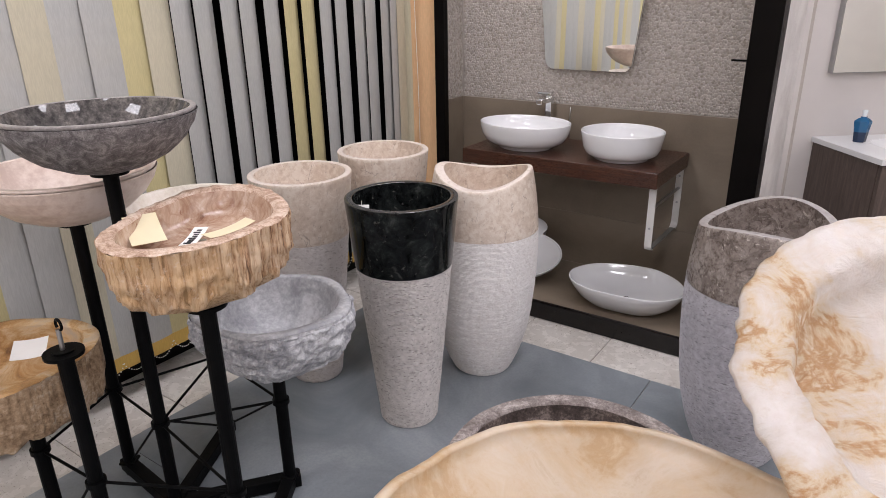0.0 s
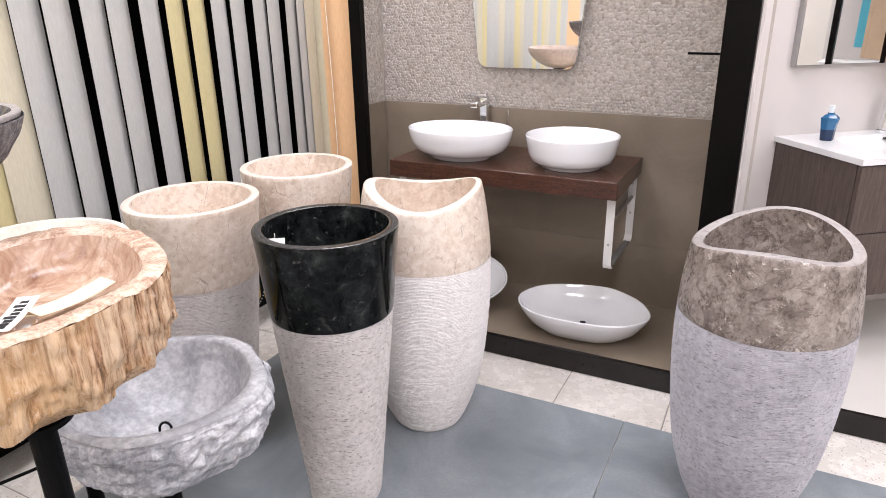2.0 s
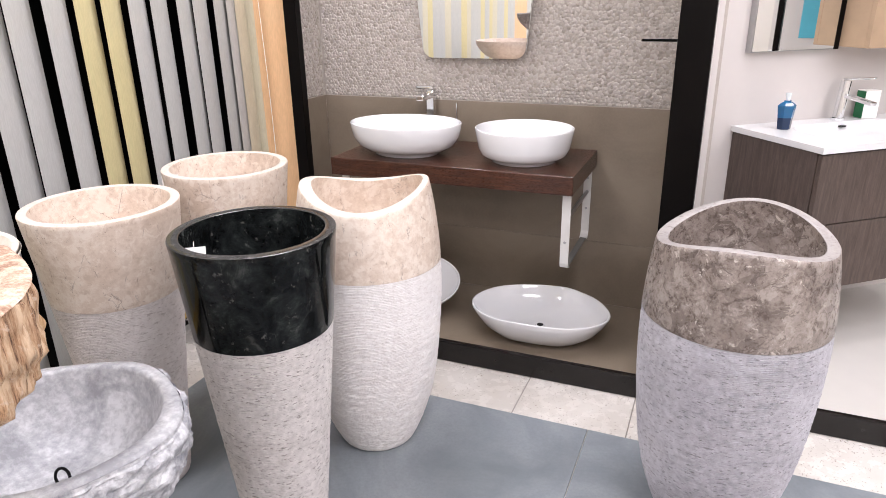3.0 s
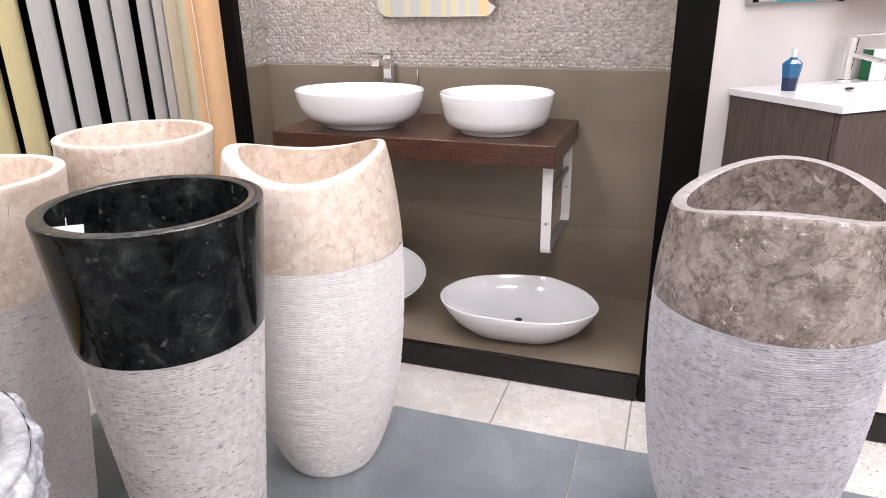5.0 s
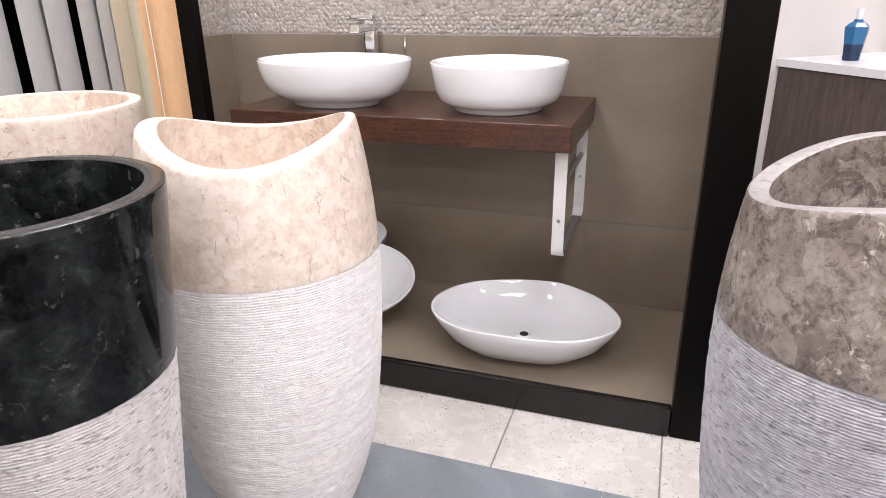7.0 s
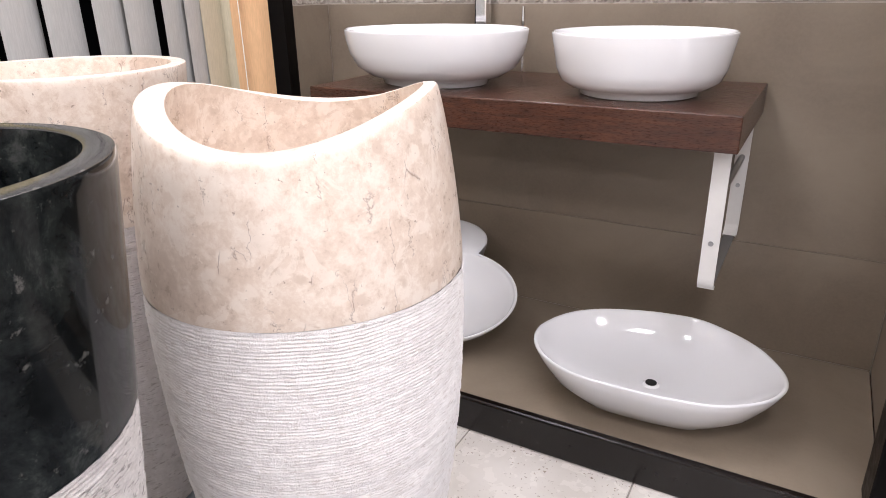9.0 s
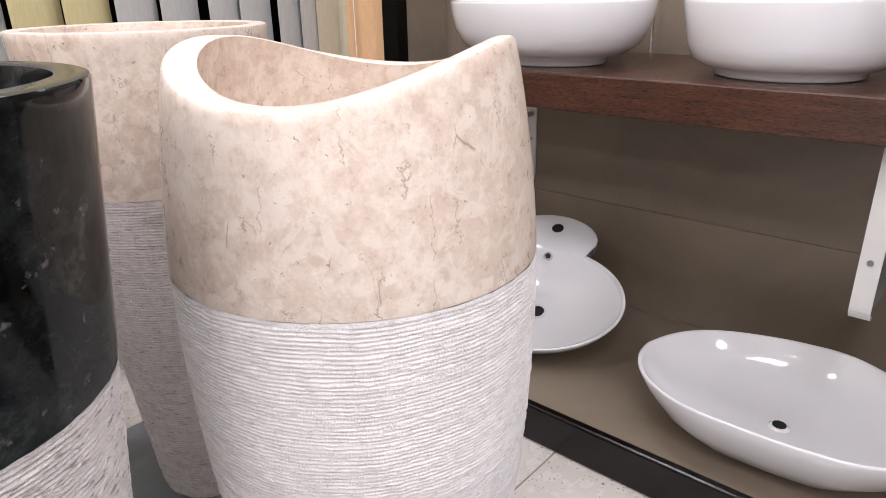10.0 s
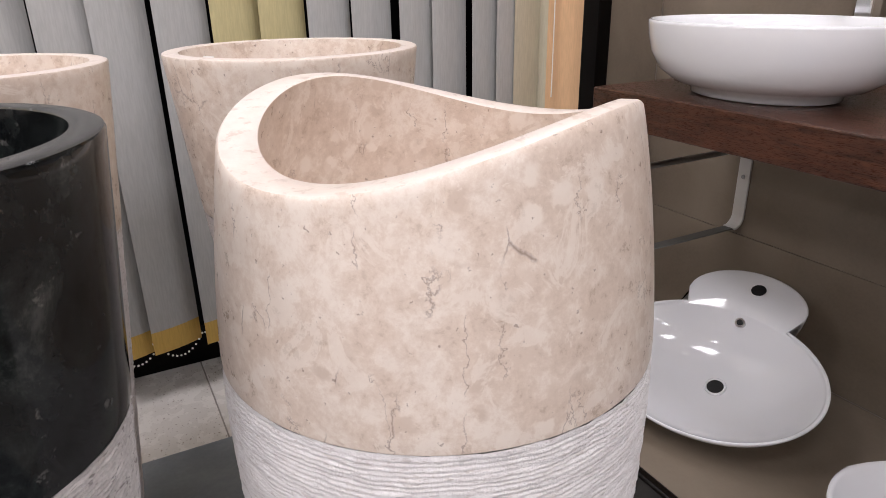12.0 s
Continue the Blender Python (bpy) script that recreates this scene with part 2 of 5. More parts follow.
def wood(name, a, b, c, sx, rough, coat=0.0):
    m = Mat(name)
    v = m.scaled(sx)
    f = m.noise(9, 7, 0.65, 0.5, v=v)
    g = m.noise(60, 4, 0.6, v=v)
    m.color(m.ramp(m.math("ADD", m.math("MULTIPLY", f, 0.7), m.math("MULTIPLY", g, 0.3)), (0.36, a), (0.5, b), (0.64, c)))
    m.rough(m.ramp(g, (0.3, rough - 0.05), (0.7, rough + 0.08))).bump(g, 0.08, 0.001)
    if coat:
        m.set("Coat Weight", coat).set("Coat Roughness", 0.15)
    return m.m


WENGE = wood("dark_stained_wood", srgb(44, 25, 17), srgb(70, 41, 29), srgb(92, 58, 43), (1.2, 12, 12), 0.28, 0.2)
WALNUT = wood("walnut_laminate", srgb(62, 51, 46), srgb(78, 66, 60), srgb(94, 80, 73), (9, 9, 0.9), 0.5)


def painted(name, col, rough, var=0.12, scale=12, bump=0.05):
    m = Mat(name)
    f = m.noise(scale, 5, 0.6)
    dark = tuple(x * (1 - var) for x in col[:3]) + (1.0,)
    m.color(m.ramp(f, (0.35, dark), (0.65, col))).rough(m.ramp(m.noise(scale * 4, 4), (0.3, rough - 0.06), (0.7, rough + 0.08)))
    m.bump(m.noise(scale * 14, 3), bump, 0.001)
    return m.m


BLACK_WOOD = painted("black_lacquered_wood", srgb(12, 9, 8), 0.34, 0.3)
BLACK_STEEL = painted("black_painted_steel", srgb(10, 10, 11), 0.5, 0.3, 30)
LACQUER = painted("black_gloss_lacquer", srgb(18, 13, 11), 0.2, 0.3)
LACQUER.node_tree.nodes["Principled BSDF"].inputs["Specular IOR Level"].default_value = 0.4
for bk in (BLACK_WOOD, BLACK_STEEL):
    bk.node_tree.nodes["Principled BSDF"].inputs["Specular IOR Level"].default_value = 0.1
WHITE_STEEL = painted("white_painted_steel", srgb(226, 224, 220), 0.4, 0.05, 20)
PLASTER = painted("white_plaster", srgb(199, 193, 189), 0.85, 0.05, 5, 0.25)
CEIL_PAINT = painted("ceiling_paint", srgb(228, 226, 222), 0.9, 0.03, 4)
ROOM_PAINT = painted("room_wall_paint", srgb(214, 208, 200), 0.85, 0.05, 4)
CARD = painted("card_paper", srgb(226, 214, 180), 0.8, 0.05, 20)
WHITE_CARD = painted("white_card", srgb(240, 238, 234), 0.7, 0.04, 20)
PRINT = painted("print_black", srgb(30, 30, 32), 0.7, 0.1)
GREEN_CARD = painted("green_card", srgb(24, 110, 66), 0.5, 0.1)
TEAL = painted("teal_print", srgb(84, 176, 196), 0.5, 0.2, 3)
OAK = painted("light_oak_board", srgb(176, 150, 122), 0.6, 0.2, 6)
SOLID_TOP = Mat("white_solid_surface", (0.72, 0.72, 0.72, 1), 0.25).m
WHITE_FLOOR = painted("white_booth_floor", srgb(212, 208, 202), 0.35, 0.05, 6)


def plaster_rough():
    m = Mat("trowelled_plaster", srgb(216, 210, 206), 0.9)
    m.bump(m.noise(9, 6, 0.7, 1.5, v=m.scaled((1, 1, 2.5))), 0.8, 0.012)
    m.color(m.ramp(m.noise(6, 4), (0.35, srgb(206, 200, 196)), (0.65, srgb(226, 221, 217))))
    return m.m


ROUGH_PLASTER = plaster_rough()


def taupe():
    m = Mat("taupe_porcelain")
    m.shift()
    f = m.noise(2.5, 6, 0.6, 0.5)
    g = m.noise(120, 3, 0.6)
    m.color(m.mix(m.ramp(g, (0.3, 0.0), (0.7, 0.25)), m.ramp(f, (0.35, srgb(121, 108, 93)), (0.65, srgb(141, 128, 112))), srgb(143, 131, 116)))
    m.rough(m.ramp(f, (0.3, 0.42), (0.7, 0.54)))
    return m.m


TAUPE = taupe()
GROUT_DARK = painted("grey_grout", srgb(148, 142, 134), 0.9)
PEBBLE_GROUT = painted("pebble_grout", srgb(180, 172, 164), 0.95, 0.1, 30, 0.4)


def pebble(name, single):
    m = Mat(name)
    if single:
        r = m.t.nodes.new("ShaderNodeObjectInfo").outputs["Random"]
    else:
        r = m.t.nodes.new("ShaderNodeNewGeometry").outputs["Random Per Island"]
    c = m.ramp(r, (0.0, srgb(154, 145, 136)), (0.25, srgb(172, 164, 155)), (0.5, srgb(184, 176, 168)), (0.75, srgb(194, 187, 180)), (1.0, srgb(166, 158, 151)))
    if not single:
        c = m.mix(m.ramp(m.noise(70, 4), (0.4, 0.0), (0.7, 0.35)), c, srgb(158, 149, 139))
    m.color(c)
    m.rough(0.5)
    return m.m


PEBBLE, PEBBLE_ONE = pebble("river_pebbles", False), pebble("river_pebble_single", True)


def floor_tile():
    m = Mat("speckled_floor_tile")
    m.shift()
    base = m.ramp(m.noise(5, 4), (0.35, srgb(206, 200, 192)), (0.65, srgb(220, 215, 208)))
    sp = m.ramp(m.noise(150, 2, 0.5), (0.64, 0.0), (0.68, 0.85))
    gate = m.ramp(m.noise(14, 3), (0.40, 0.0), (0.54, 1.0))
    m.color(m.mix(m.math("MULTIPLY", sp, gate), base, srgb(126, 110, 94)))
    m.rough(m.ramp(m.noise(24, 4), (0.3, 0.2), (0.7, 0.32)))
    return m.m


FLOOR_TILE = floor_tile()


def slab():
    m = Mat("grey_concrete_slab")
    m.shift()
    f = m.noise(2.2, 7, 0.62, 0.8)
    c = m.ramp(f, (0.34, srgb(116, 122, 127)), (0.5, srgb(133, 139, 144)), (0.66, srgb(152, 157, 161)))
    m.color(m.mix(m.ramp(m.noise(90, 4, 0.7), (0.4, 0.0), (0.7, 0.3)), c, srgb(112, 117, 122)))
    m.rough(m.ramp(m.noise(6, 5), (0.3, 0.34), (0.7, 0.5))).bump(m.noise(160, 3), 0.06, 0.001)
    return m.m


SLAB = slab()


def fabric(name, col, amount=0.25):
    m = Mat(name, rough=0.9)
    w = m.noise(260, 2, 0.5, v=m.scaled((1, 1, 0.12)))
    stain = m.noise(1.6, 4, 0.6, 0.5)
    d = tuple(x * 0.9 for x in col[:3]) + (1.0,)
    c = m.ramp(w, (0.35, d), (0.65, col))
    m.color(m.mix(m.ramp(stain, (0.5, 0.0), (0.75, 0.2)), c, srgb(214, 204, 172)))
    m.set("Sheen Weight", 0.1)
    m.bump(w, 0.12, 0.001)
    return m.m


FAB_GREY = fabric("pale_grey_blind_fabric", srgb(186, 186, 183))
FAB_YELLOW = fabric("pale_yellow_blind_fabric", srgb(206, 194, 146))
FAB_CREAM = fabric("cream_blind_fabric", srgb(202, 195, 172))
FAB_AMBER = fabric("amber_hem_fabric", srgb(214, 176, 92))
FAB_ORANGE = fabric("apricot_fabric", srgb(226, 184, 140))
NIGHT = Mat("dark_window_glass", (0.003, 0.003, 0.0035, 1), 0.5).set("Specular IOR Level", 0.1).m
CORD = Mat("white_cord", (0.8, 0.78, 0.72, 1), 0.6).m


def blue_glass():
    m = Mat("blue_glass", (0.02, 0.16, 0.36, 1), 0.08)
    m.set("Transmission Weight", 0.45)
    return m.m


BLUE = blue_glass()
BLUE_DARK = Mat("dark_blue_liquid", (0.004, 0.02, 0.06, 1), 0.1).m
CLEAR_CAP = Mat("clear_cap", (0.75, 0.8, 0.82, 1), 0.1).m


def lamp_mat():
    m = Mat("lit_diffuser", (0.9, 0.9, 0.9, 1), 0.5)
    m.set("Emission Color", (1.0, 0.97, 1.05, 1)).set("Emission Strength", 4.0)
    return m.m


LIT = lamp_mat()


# ---- mesh helpers ----
def thing(name, label, category, at=(0, 0, 0), rz=0.0, group=""):
    e = new(name)
    e.empty_display_size = 0.05
    e.matrix_basis = pose(at[0], at[1], at[2], 0, 0, rz)
    return tagged(e, label, category, group)


def mesh_of(name, verts, faces, mat, smooth=True):
    me = bpy.data.meshes.new(name)
    me.from_pydata([tuple(v) for v in verts], [], faces)
    me.materials.append(mat)
    if smooth:
        me.polygons.foreach_set("use_smooth", [True] * len(me.polygons))
    me.update()
    return me


def link(name, me, parent=None, label="", m=None):
    ob = new(name, me)
    if parent:
        ob.parent = parent
    if m is not None:
        ob.matrix_basis = m
    if label:
        ob["label"] = label
    return ob


def part(name, bm, mat, parent=None, label="", smooth=False, m=None):
    me = bpy.data.meshes.new(name)
    bmesh.ops.recalc_face_normals(bm, faces=bm.faces)
    bm.to_mesh(me)
    bm.free()
    me.materials.append(mat)
    if smooth:
        me.polygons.foreach_set("use_smooth", [True] * len(me.polygons))
    return link(name, me, parent, label, m)


def box(bm, x0, x1, y0, y1, z0, z1, bevel=0.0, m=None, seg=2):
    r = bmesh.ops.create_cube(bm, size=1.0)
    mm = Matrix.Translation(((x0 + x1) / 2, (y0 + y1) / 2, (z0 + z1) / 2)) @ Matrix.Diagonal((x1 - x0, y1 - y0, z1 - z0, 1))
    if m is not None:
        mm = m @ mm
    bmesh.ops.transform(bm, matrix=mm, verts=r["verts"])
    if bevel:
        es = list({e for v in r["verts"] for e in v.link_edges})
        bmesh.ops.bevel(bm, geom=es, offset=bevel, segments=seg, affect="EDGES", profile=0.5)
    return bm


def boxed(name, mat, dims, parent=None, label="", bevel=0.002, m=None):
    return part(name, box(bmesh.new(), *dims, bevel=bevel), mat, parent, label, m=m)


def rod(bm, a, b, r, seg=14, cap=True):
    a, b = Vector(a), Vector(b)
    d = b - a
    q = d.to_track_quat("Z", "Y").to_matrix().to_4x4()
    bmesh.ops.create_cone(bm, cap_ends=cap, segments=seg, radius1=r, radius2=r, depth=d.length, matrix=Matrix.Translation((a + b) / 2) @ q)
    return bm


def rings(rows, seg, close_top=False, close_bottom=False):
    """Quads over rows of points; every row is a closed ring of seg points."""
    v = [p for row in rows for p in row]
    f = []
    for i in range(len(rows) - 1):
        for j in range(seg):
            a, b = i * seg + j, i * seg + (j + 1) % seg
            f.append((a, b, b + seg, a + seg))
    if close_bottom:
        f.append(tuple(reversed(range(seg))))
    if close_top:
        n = (len(rows) - 1) * seg
        f.append(tuple(range(n, n + seg)))
    return v, f


def ramp_of(table, x):
    return float(np.interp(x, [p[0] for p in table], [p[1] for p in table]))


def smooth_of(table, x):
    """Smooth curve through a short table."""
    xs = [p[0] for p in table]
    ys = [p[1] for p in table]
    i = max(0, min(len(xs) - 2, int(np.searchsorted(xs, x)) - 1))
    h = xs[i + 1] - xs[i]
    t = max(0.0, min(1.0, (x - xs[i]) / h))
    d = [(ys[min(k + 1, len(xs) - 1)] - ys[max(k - 1, 0)]) / max(1e-9, xs[min(k + 1, len(xs) - 1)] - xs[max(k - 1, 0)]) for k in (i, i + 1)]
    return (2 * t**3 - 3 * t**2 + 1) * ys[i] + (t**3 - 2 * t**2 + t) * h * d[0] + (-2 * t**3 + 3 * t**2) * ys[i + 1] + (t**3 - t**2) * h * d[1]


def nz(x, y, z, s):
    return noise.noise(Vector((x * s, y * s, z * s)))


# ---- setting ----
def structure(name, mat, dims, label, category, bevel=0.0):
    ob = part(name, box(bmesh.new(), *dims, bevel=bevel), mat)
    return tagged(ob, label, category, kind="structure")


X_WIN, X_EAST, Y_SOUTH, Y_BACK = -2.30, 3.6, -3.2, 3.40
PLAT = 0.08
floor = structure("floor", GROUT_DARK, (X_WIN - 0.2, X_EAST + 0.1, Y_SOUTH - 0.1, 3.9, -0.12, -0.003), "showroom floor of white speckled tiles with grey joints", "floor")
structure("ceiling", CEIL_PAINT, (X_WIN - 0.2, X_EAST + 0.1, Y_SOUTH - 0.1, 3.9, CEIL, CEIL + 0.1), "plain white painted ceiling", "ceiling")
structure("wall_south", ROOM_PAINT, (X_WIN - 0.2, X_EAST + 0.1, Y_SOUTH - 0.2, Y_SOUTH - 0.1, 0, CEIL), "plain pale painted wall", "wall")
structure("wall_east", ROOM_PAINT, (X_EAST + 0.1, X_EAST + 0.2, Y_SOUTH - 0.2, 3.9, 0, CEIL), "plain pale painted wall", "wall")
window = structure("window_1", NIGHT, (X_WIN - 0.03, X_WIN, Y_SOUTH, 3.75, 0.0, CEIL), "dark window behind the vertical blind", "window")
structure("wall_window", ROOM_PAINT, (X_WIN - 0.2, X_WIN - 0.034, Y_SOUTH - 0.1, 3.9, 0, CEIL), "outer wall behind the blind", "wall")
structure("baseboard", BLACK_WOOD, (X_WIN + 0.003, -2.284, Y_SOUTH, 3.5, 0.0, 0.11), "black skirting under the vertical blind", "skirting", 0.003)

# booth with pebble wall
BX0, BX1 = -1.897, -0.192
wall_back = structure("wall_booth_back", PEBBLE_GROUT, (X_WIN + 0.1, BX1 + 0.1, Y_BACK + 0.004, Y_BACK + 0.11, 0, CEIL), "booth back wall, pebble mosaic over taupe tiles", "wall")
wall_left = structure("wall_booth_side", PEBBLE_GROUT, (BX0 - 0.09, BX0 - 0.004, 3.19, Y_BACK + 0.003, 0, CEIL), "narrow booth side wall, pebbles over taupe tiles", "wall")
wall_right = structure("wall_booth_side_b", ROUGH_PLASTER, (BX1 + 0.004, BX1 + 0.068, 2.894, Y_BACK + 0.003, 0, CEIL), "booth partition, taupe tiled inside and white plaster outside", "wall")
VAN = pose(-0.02, 3.473, 0, 0, 0, 39.5)
wall_white = tagged(part("wall_vanity_booth", box(bmesh.new(), -0.16, 2.2, 0.0, 0.1, 0, CEIL), PLASTER, m=VAN), "white plaster wall behind the vanity", "wall", kind="structure")
structure("wall_far_side", ROOM_PAINT, (BX1 + 0.101, X_EAST + 0.09, 4.9, 5.0, 0, CEIL), "pale wall behind the vanity booth", "wall")
structure("post_booth_right", BLACK_WOOD, (-0.222, -0.118, 2.783, 2.89, 0, CEIL), "black lacquered booth post from floor to ceiling", "post", 0.003)
structure("post_booth_left", BLACK_WOOD, (-1.924, -1.862, 3.145, 3.187, 0, CEIL), "black lacquered booth post beside the apricot panel", "post", 0.002)
structure("platform", BLACK_WOOD, (BX0 - 0.08, BX1 - 0.002, 2.803, Y_BACK, 0, PLAT - 0.012), "low black booth platform", "platform")
structure("kerb", LACQUER, (BX0 - 0.08, -0.224, 2.778, 2.802, 0, 0.094), "black lacquered kerb along the booth platform", "kerb", 0.006)
structure("platform_vanity", WHITE_FLOOR, (-0.116, 3.3, 2.803, 4.89, 0, PLAT), "low white platform of the vanity booth", "platform")
structure("kerb_vanity", LACQUER, (-0.116, 3.3, 2.778, 2.802, 0, 0.092), "black lacquered kerb along the vanity platform", "kerb", 0.006)


def slab_mesh(name, lx, ly, lz, mat, bevel=0.002):
    """Thin bevelled plate, corner at the origin."""
    b = bevel
    v = [(0, 0, 0), (lx, 0, 0), (lx, ly, 0), (0, ly, 0), (0, 0, lz - b), (lx, 0, lz - b), (lx, ly, lz - b), (0, ly, lz - b), (b, b, lz), (lx - b, b, lz), (lx - b, ly - b, lz), (b, ly - b, lz)]
    f = [(3, 2, 1, 0), (8, 9, 10, 11)]
    for k in range(4):
        n = (k + 1) % 4
        f += [(k, n, n + 4, k + 4), (k + 4, n + 4, n + 8, k + 8)]
    return mesh_of(name, v, f, mat, False)


# taupe tiles: on the booth floor and up to the pebble band
BAND = 0.99
for x0, x1 in ((BX0, BX1),):
    link("tile", slab_mesh("tile", x1 - x0 - 0.002, Y_BACK - 2.806, 0.012, TAUPE, 0.001), bpy.data.objects["platform"], m=pose(x0, 2.805, PLAT - 0.012))
for x0, x1 in ((BX0, BX1),):
    for z0, z1 in ((PLAT, 0.384), (0.384, BAND)):
        link("tile", slab_mesh("tile", x1 - x0 - 0.0008, z1 - z0 - 0.0015, 0.0035, TAUPE, 0.0005), wall_back, m=pose(x0, Y_BACK + 0.0038, z0, 90))
for z0, z1 in ((PLAT, 0.384), (0.384, BAND)):
    link("tile", slab_mesh("tile", 0.208, z1 - z0 - 0.0015, 0.0035, TAUPE, 0.0005), wall_left, m=pose(BX0 - 0.0038, 3.191, z0, 90, 0, 90))
    link("tile", slab_mesh("tile", 0.49, z1 - z0 - 0.0015, 0.0035, TAUPE, 0.0005), wall_right, m=pose(BX1 + 0.0038, Y_BACK - 0.002, z0, 90, 0, -90))


def pebble_field(name, lx, lz, pitch, seed, gap=None):
    """A field of flat pebbles over an area lx by lz, domes towards -y."""
    rnd = random.Random(seed)
    v, f = [], []
    nrow = int(lz / (pitch * 0.86))
    for j in range(nrow):
        for i in range(int(lx / pitch) + 1):
            cx = (i + (0.5 if j % 2 else 0.0) + rnd.uniform(-0.3, 0.3)) * pitch
            cz = (j + 0.5 + rnd.uniform(-0.36, 0.36)) * pitch * 0.86
            if not (0.004 < cx < lx - 0.004):
                continue
            if gap and gap[0] < cx < gap[1] and cz < gap[2]:
                continue
            a = pitch * rnd.uniform(0.5, 0.8)
            b = a * rnd.uniform(0.65, 0.98)
            h = pitch * rnd.uniform(0.12, 0.24)
            th = rnd.uniform(0, math.pi)
            ct, sn = math.cos(th), math.sin(th)
            tilt = rnd.uniform(-0.3, 0.3)
            n0 = len(v)
            for rr, hh in ((1.0, 0.0), (0.86, 0.62), (0.45, 0.95)):
                for k in range(8):
                    p = k * math.pi / 4
                    u, w = a * rr * math.cos(p), b * rr * math.sin(p)
                    v.append((min(lx, max(0, cx + u * ct - w * sn)), -(hh * h * (1 + tilt * math.cos(p))), min(lz, max(0, cz + u * sn + w * ct))))
            v.append((cx, -h, cz))
            for r in range(2):
                for k in range(8):
                    q = (k + 1) % 8
                    f.append((n0 + r * 8 + k, n0 + r * 8 + q, n0 + r * 8 + 8 + q, n0 + r * 8 + 8 + k))
            for k in range(8):
                f.append((n0 + 16 + k, n0 + 16 + (k + 1) % 8, n0 + 24))
    return mesh_of(name, v, f, PEBBLE)


for ob in (link("pebble_mosaic", pebble_field("pebble_mosaic", BX1 - BX0, 1.0, 0.0148, 3, (0.4, 1.3, 0.068)), wall_back, m=pose(BX0, Y_BACK + 0.0042, BAND + 0.002)),
           link("pebble_mosaic", pebble_field("pebble_mosaic", 0.205, 1.0, 0.0148, 4), wall_left, m=pose(BX0 - 0.0042, 3.191, BAND + 0.002, 0, 0, 90))):
    tagged(ob, "mosaic of small pale river pebbles", kind="stuff")


def dome(seed):
    rnd = random.Random(seed)
    v, f = [], []
    for rr, hh in ((1.0, 0.0), (0.88, 0.62), (0.45, 0.95)):
        for k in range(9):
            p = k * 2 * math.pi / 9
            w = rr * (1 + rnd.uniform(-0.08, 0.08))
            v.append((w * math.cos(p), -hh, w * math.sin(p)))
    v.append((0, -1, 0))
    for r in range(2):
        for k in range(9):
            q = (k + 1) % 9
            f.append((r * 9 + k, r * 9 + q, r * 9 + 9 + q, r * 9 + 9 + k))
    f += [(18 + k, 18 + (k + 1) % 9, 27) for k in range(9)]
    return mesh_of("pebble", v, f, PEBBLE_ONE)


domes = [dome(k) for k in range(6)]
rnd = random.Random(11)
for j in range(5):
    for i in range(55):
        a = 0.0164 * rnd.uniform(0.42, 0.6)
        m = pose(BX0 + 0.405 + (i + 0.5 * (j % 2)) * 0.0164 + rnd.uniform(-0.0035, 0.0035), Y_BACK + 0.0042, BAND + 0.009 + j * 0.0138 + rnd.uniform(-0.0025, 0.0025), 0, rnd.uniform(0, 180), 0)
        link("pebble", domes[rnd.randrange(6)], wall_back, m=m @ Matrix.Diagonal((a, 0.0164 * rnd.uniform(0.2, 0.36), a * rnd.uniform(0.62, 0.95), 1)))

# ceiling lights
def ceiling_light(x, y):
    t = thing("ceiling_light", "square recessed ceiling light with a lit diffuser", "ceiling light", (x, y, CEIL), group="ceiling lights")
    bm = bmesh.new()
    for a in (0, 90, 180, 270):
        box(bm, -0.31, 0.31, 0.285, 0.31, -0.02, -0.001, m=pose(0, 0, 0, 0, 0, a))
    part("frame", bm, WHITE_STEEL, t)
    boxed("diffuser", LIT, (-0.284, 0.284, -0.284, 0.284, -0.012, -0.002), t)
    return t


for x, y in LAMPS:
    ceiling_light(x, y)
    d = bpy.data.lights.new("ceiling_lamp", "AREA")
    d.shape, d.size, d.energy, d.color = "SQUARE", 0.55, LAMP_W, (1.0, 0.972, 1.06)
    lo = new("ceiling_lamp", d)
    lo.matrix_basis = pose(x, y, CEIL - 0.03)


# ---- vertical blind ----
def slat_mesh(name, mat, z0, z1, w=0.127):
    rows = []
    n = 7
    outer, inner = [], []
    for i in range(n):
        u = -w / 2 + w * i / (n - 1)
        s = 0.006 * (1 - (2 * u / w) ** 2)
        outer.append((s + 0.0006, u))
        inner.append((s - 0.0006, u))
    ring = outer + inner[::-1]
    for z in (z0, z0 + (z1 - z0) / 2, z1):
        rows.append([(a, b, z) for a, b in ring])
    v, f = rings(rows, len(ring), True, True)
    return mesh_of(name, v, f, mat, False)


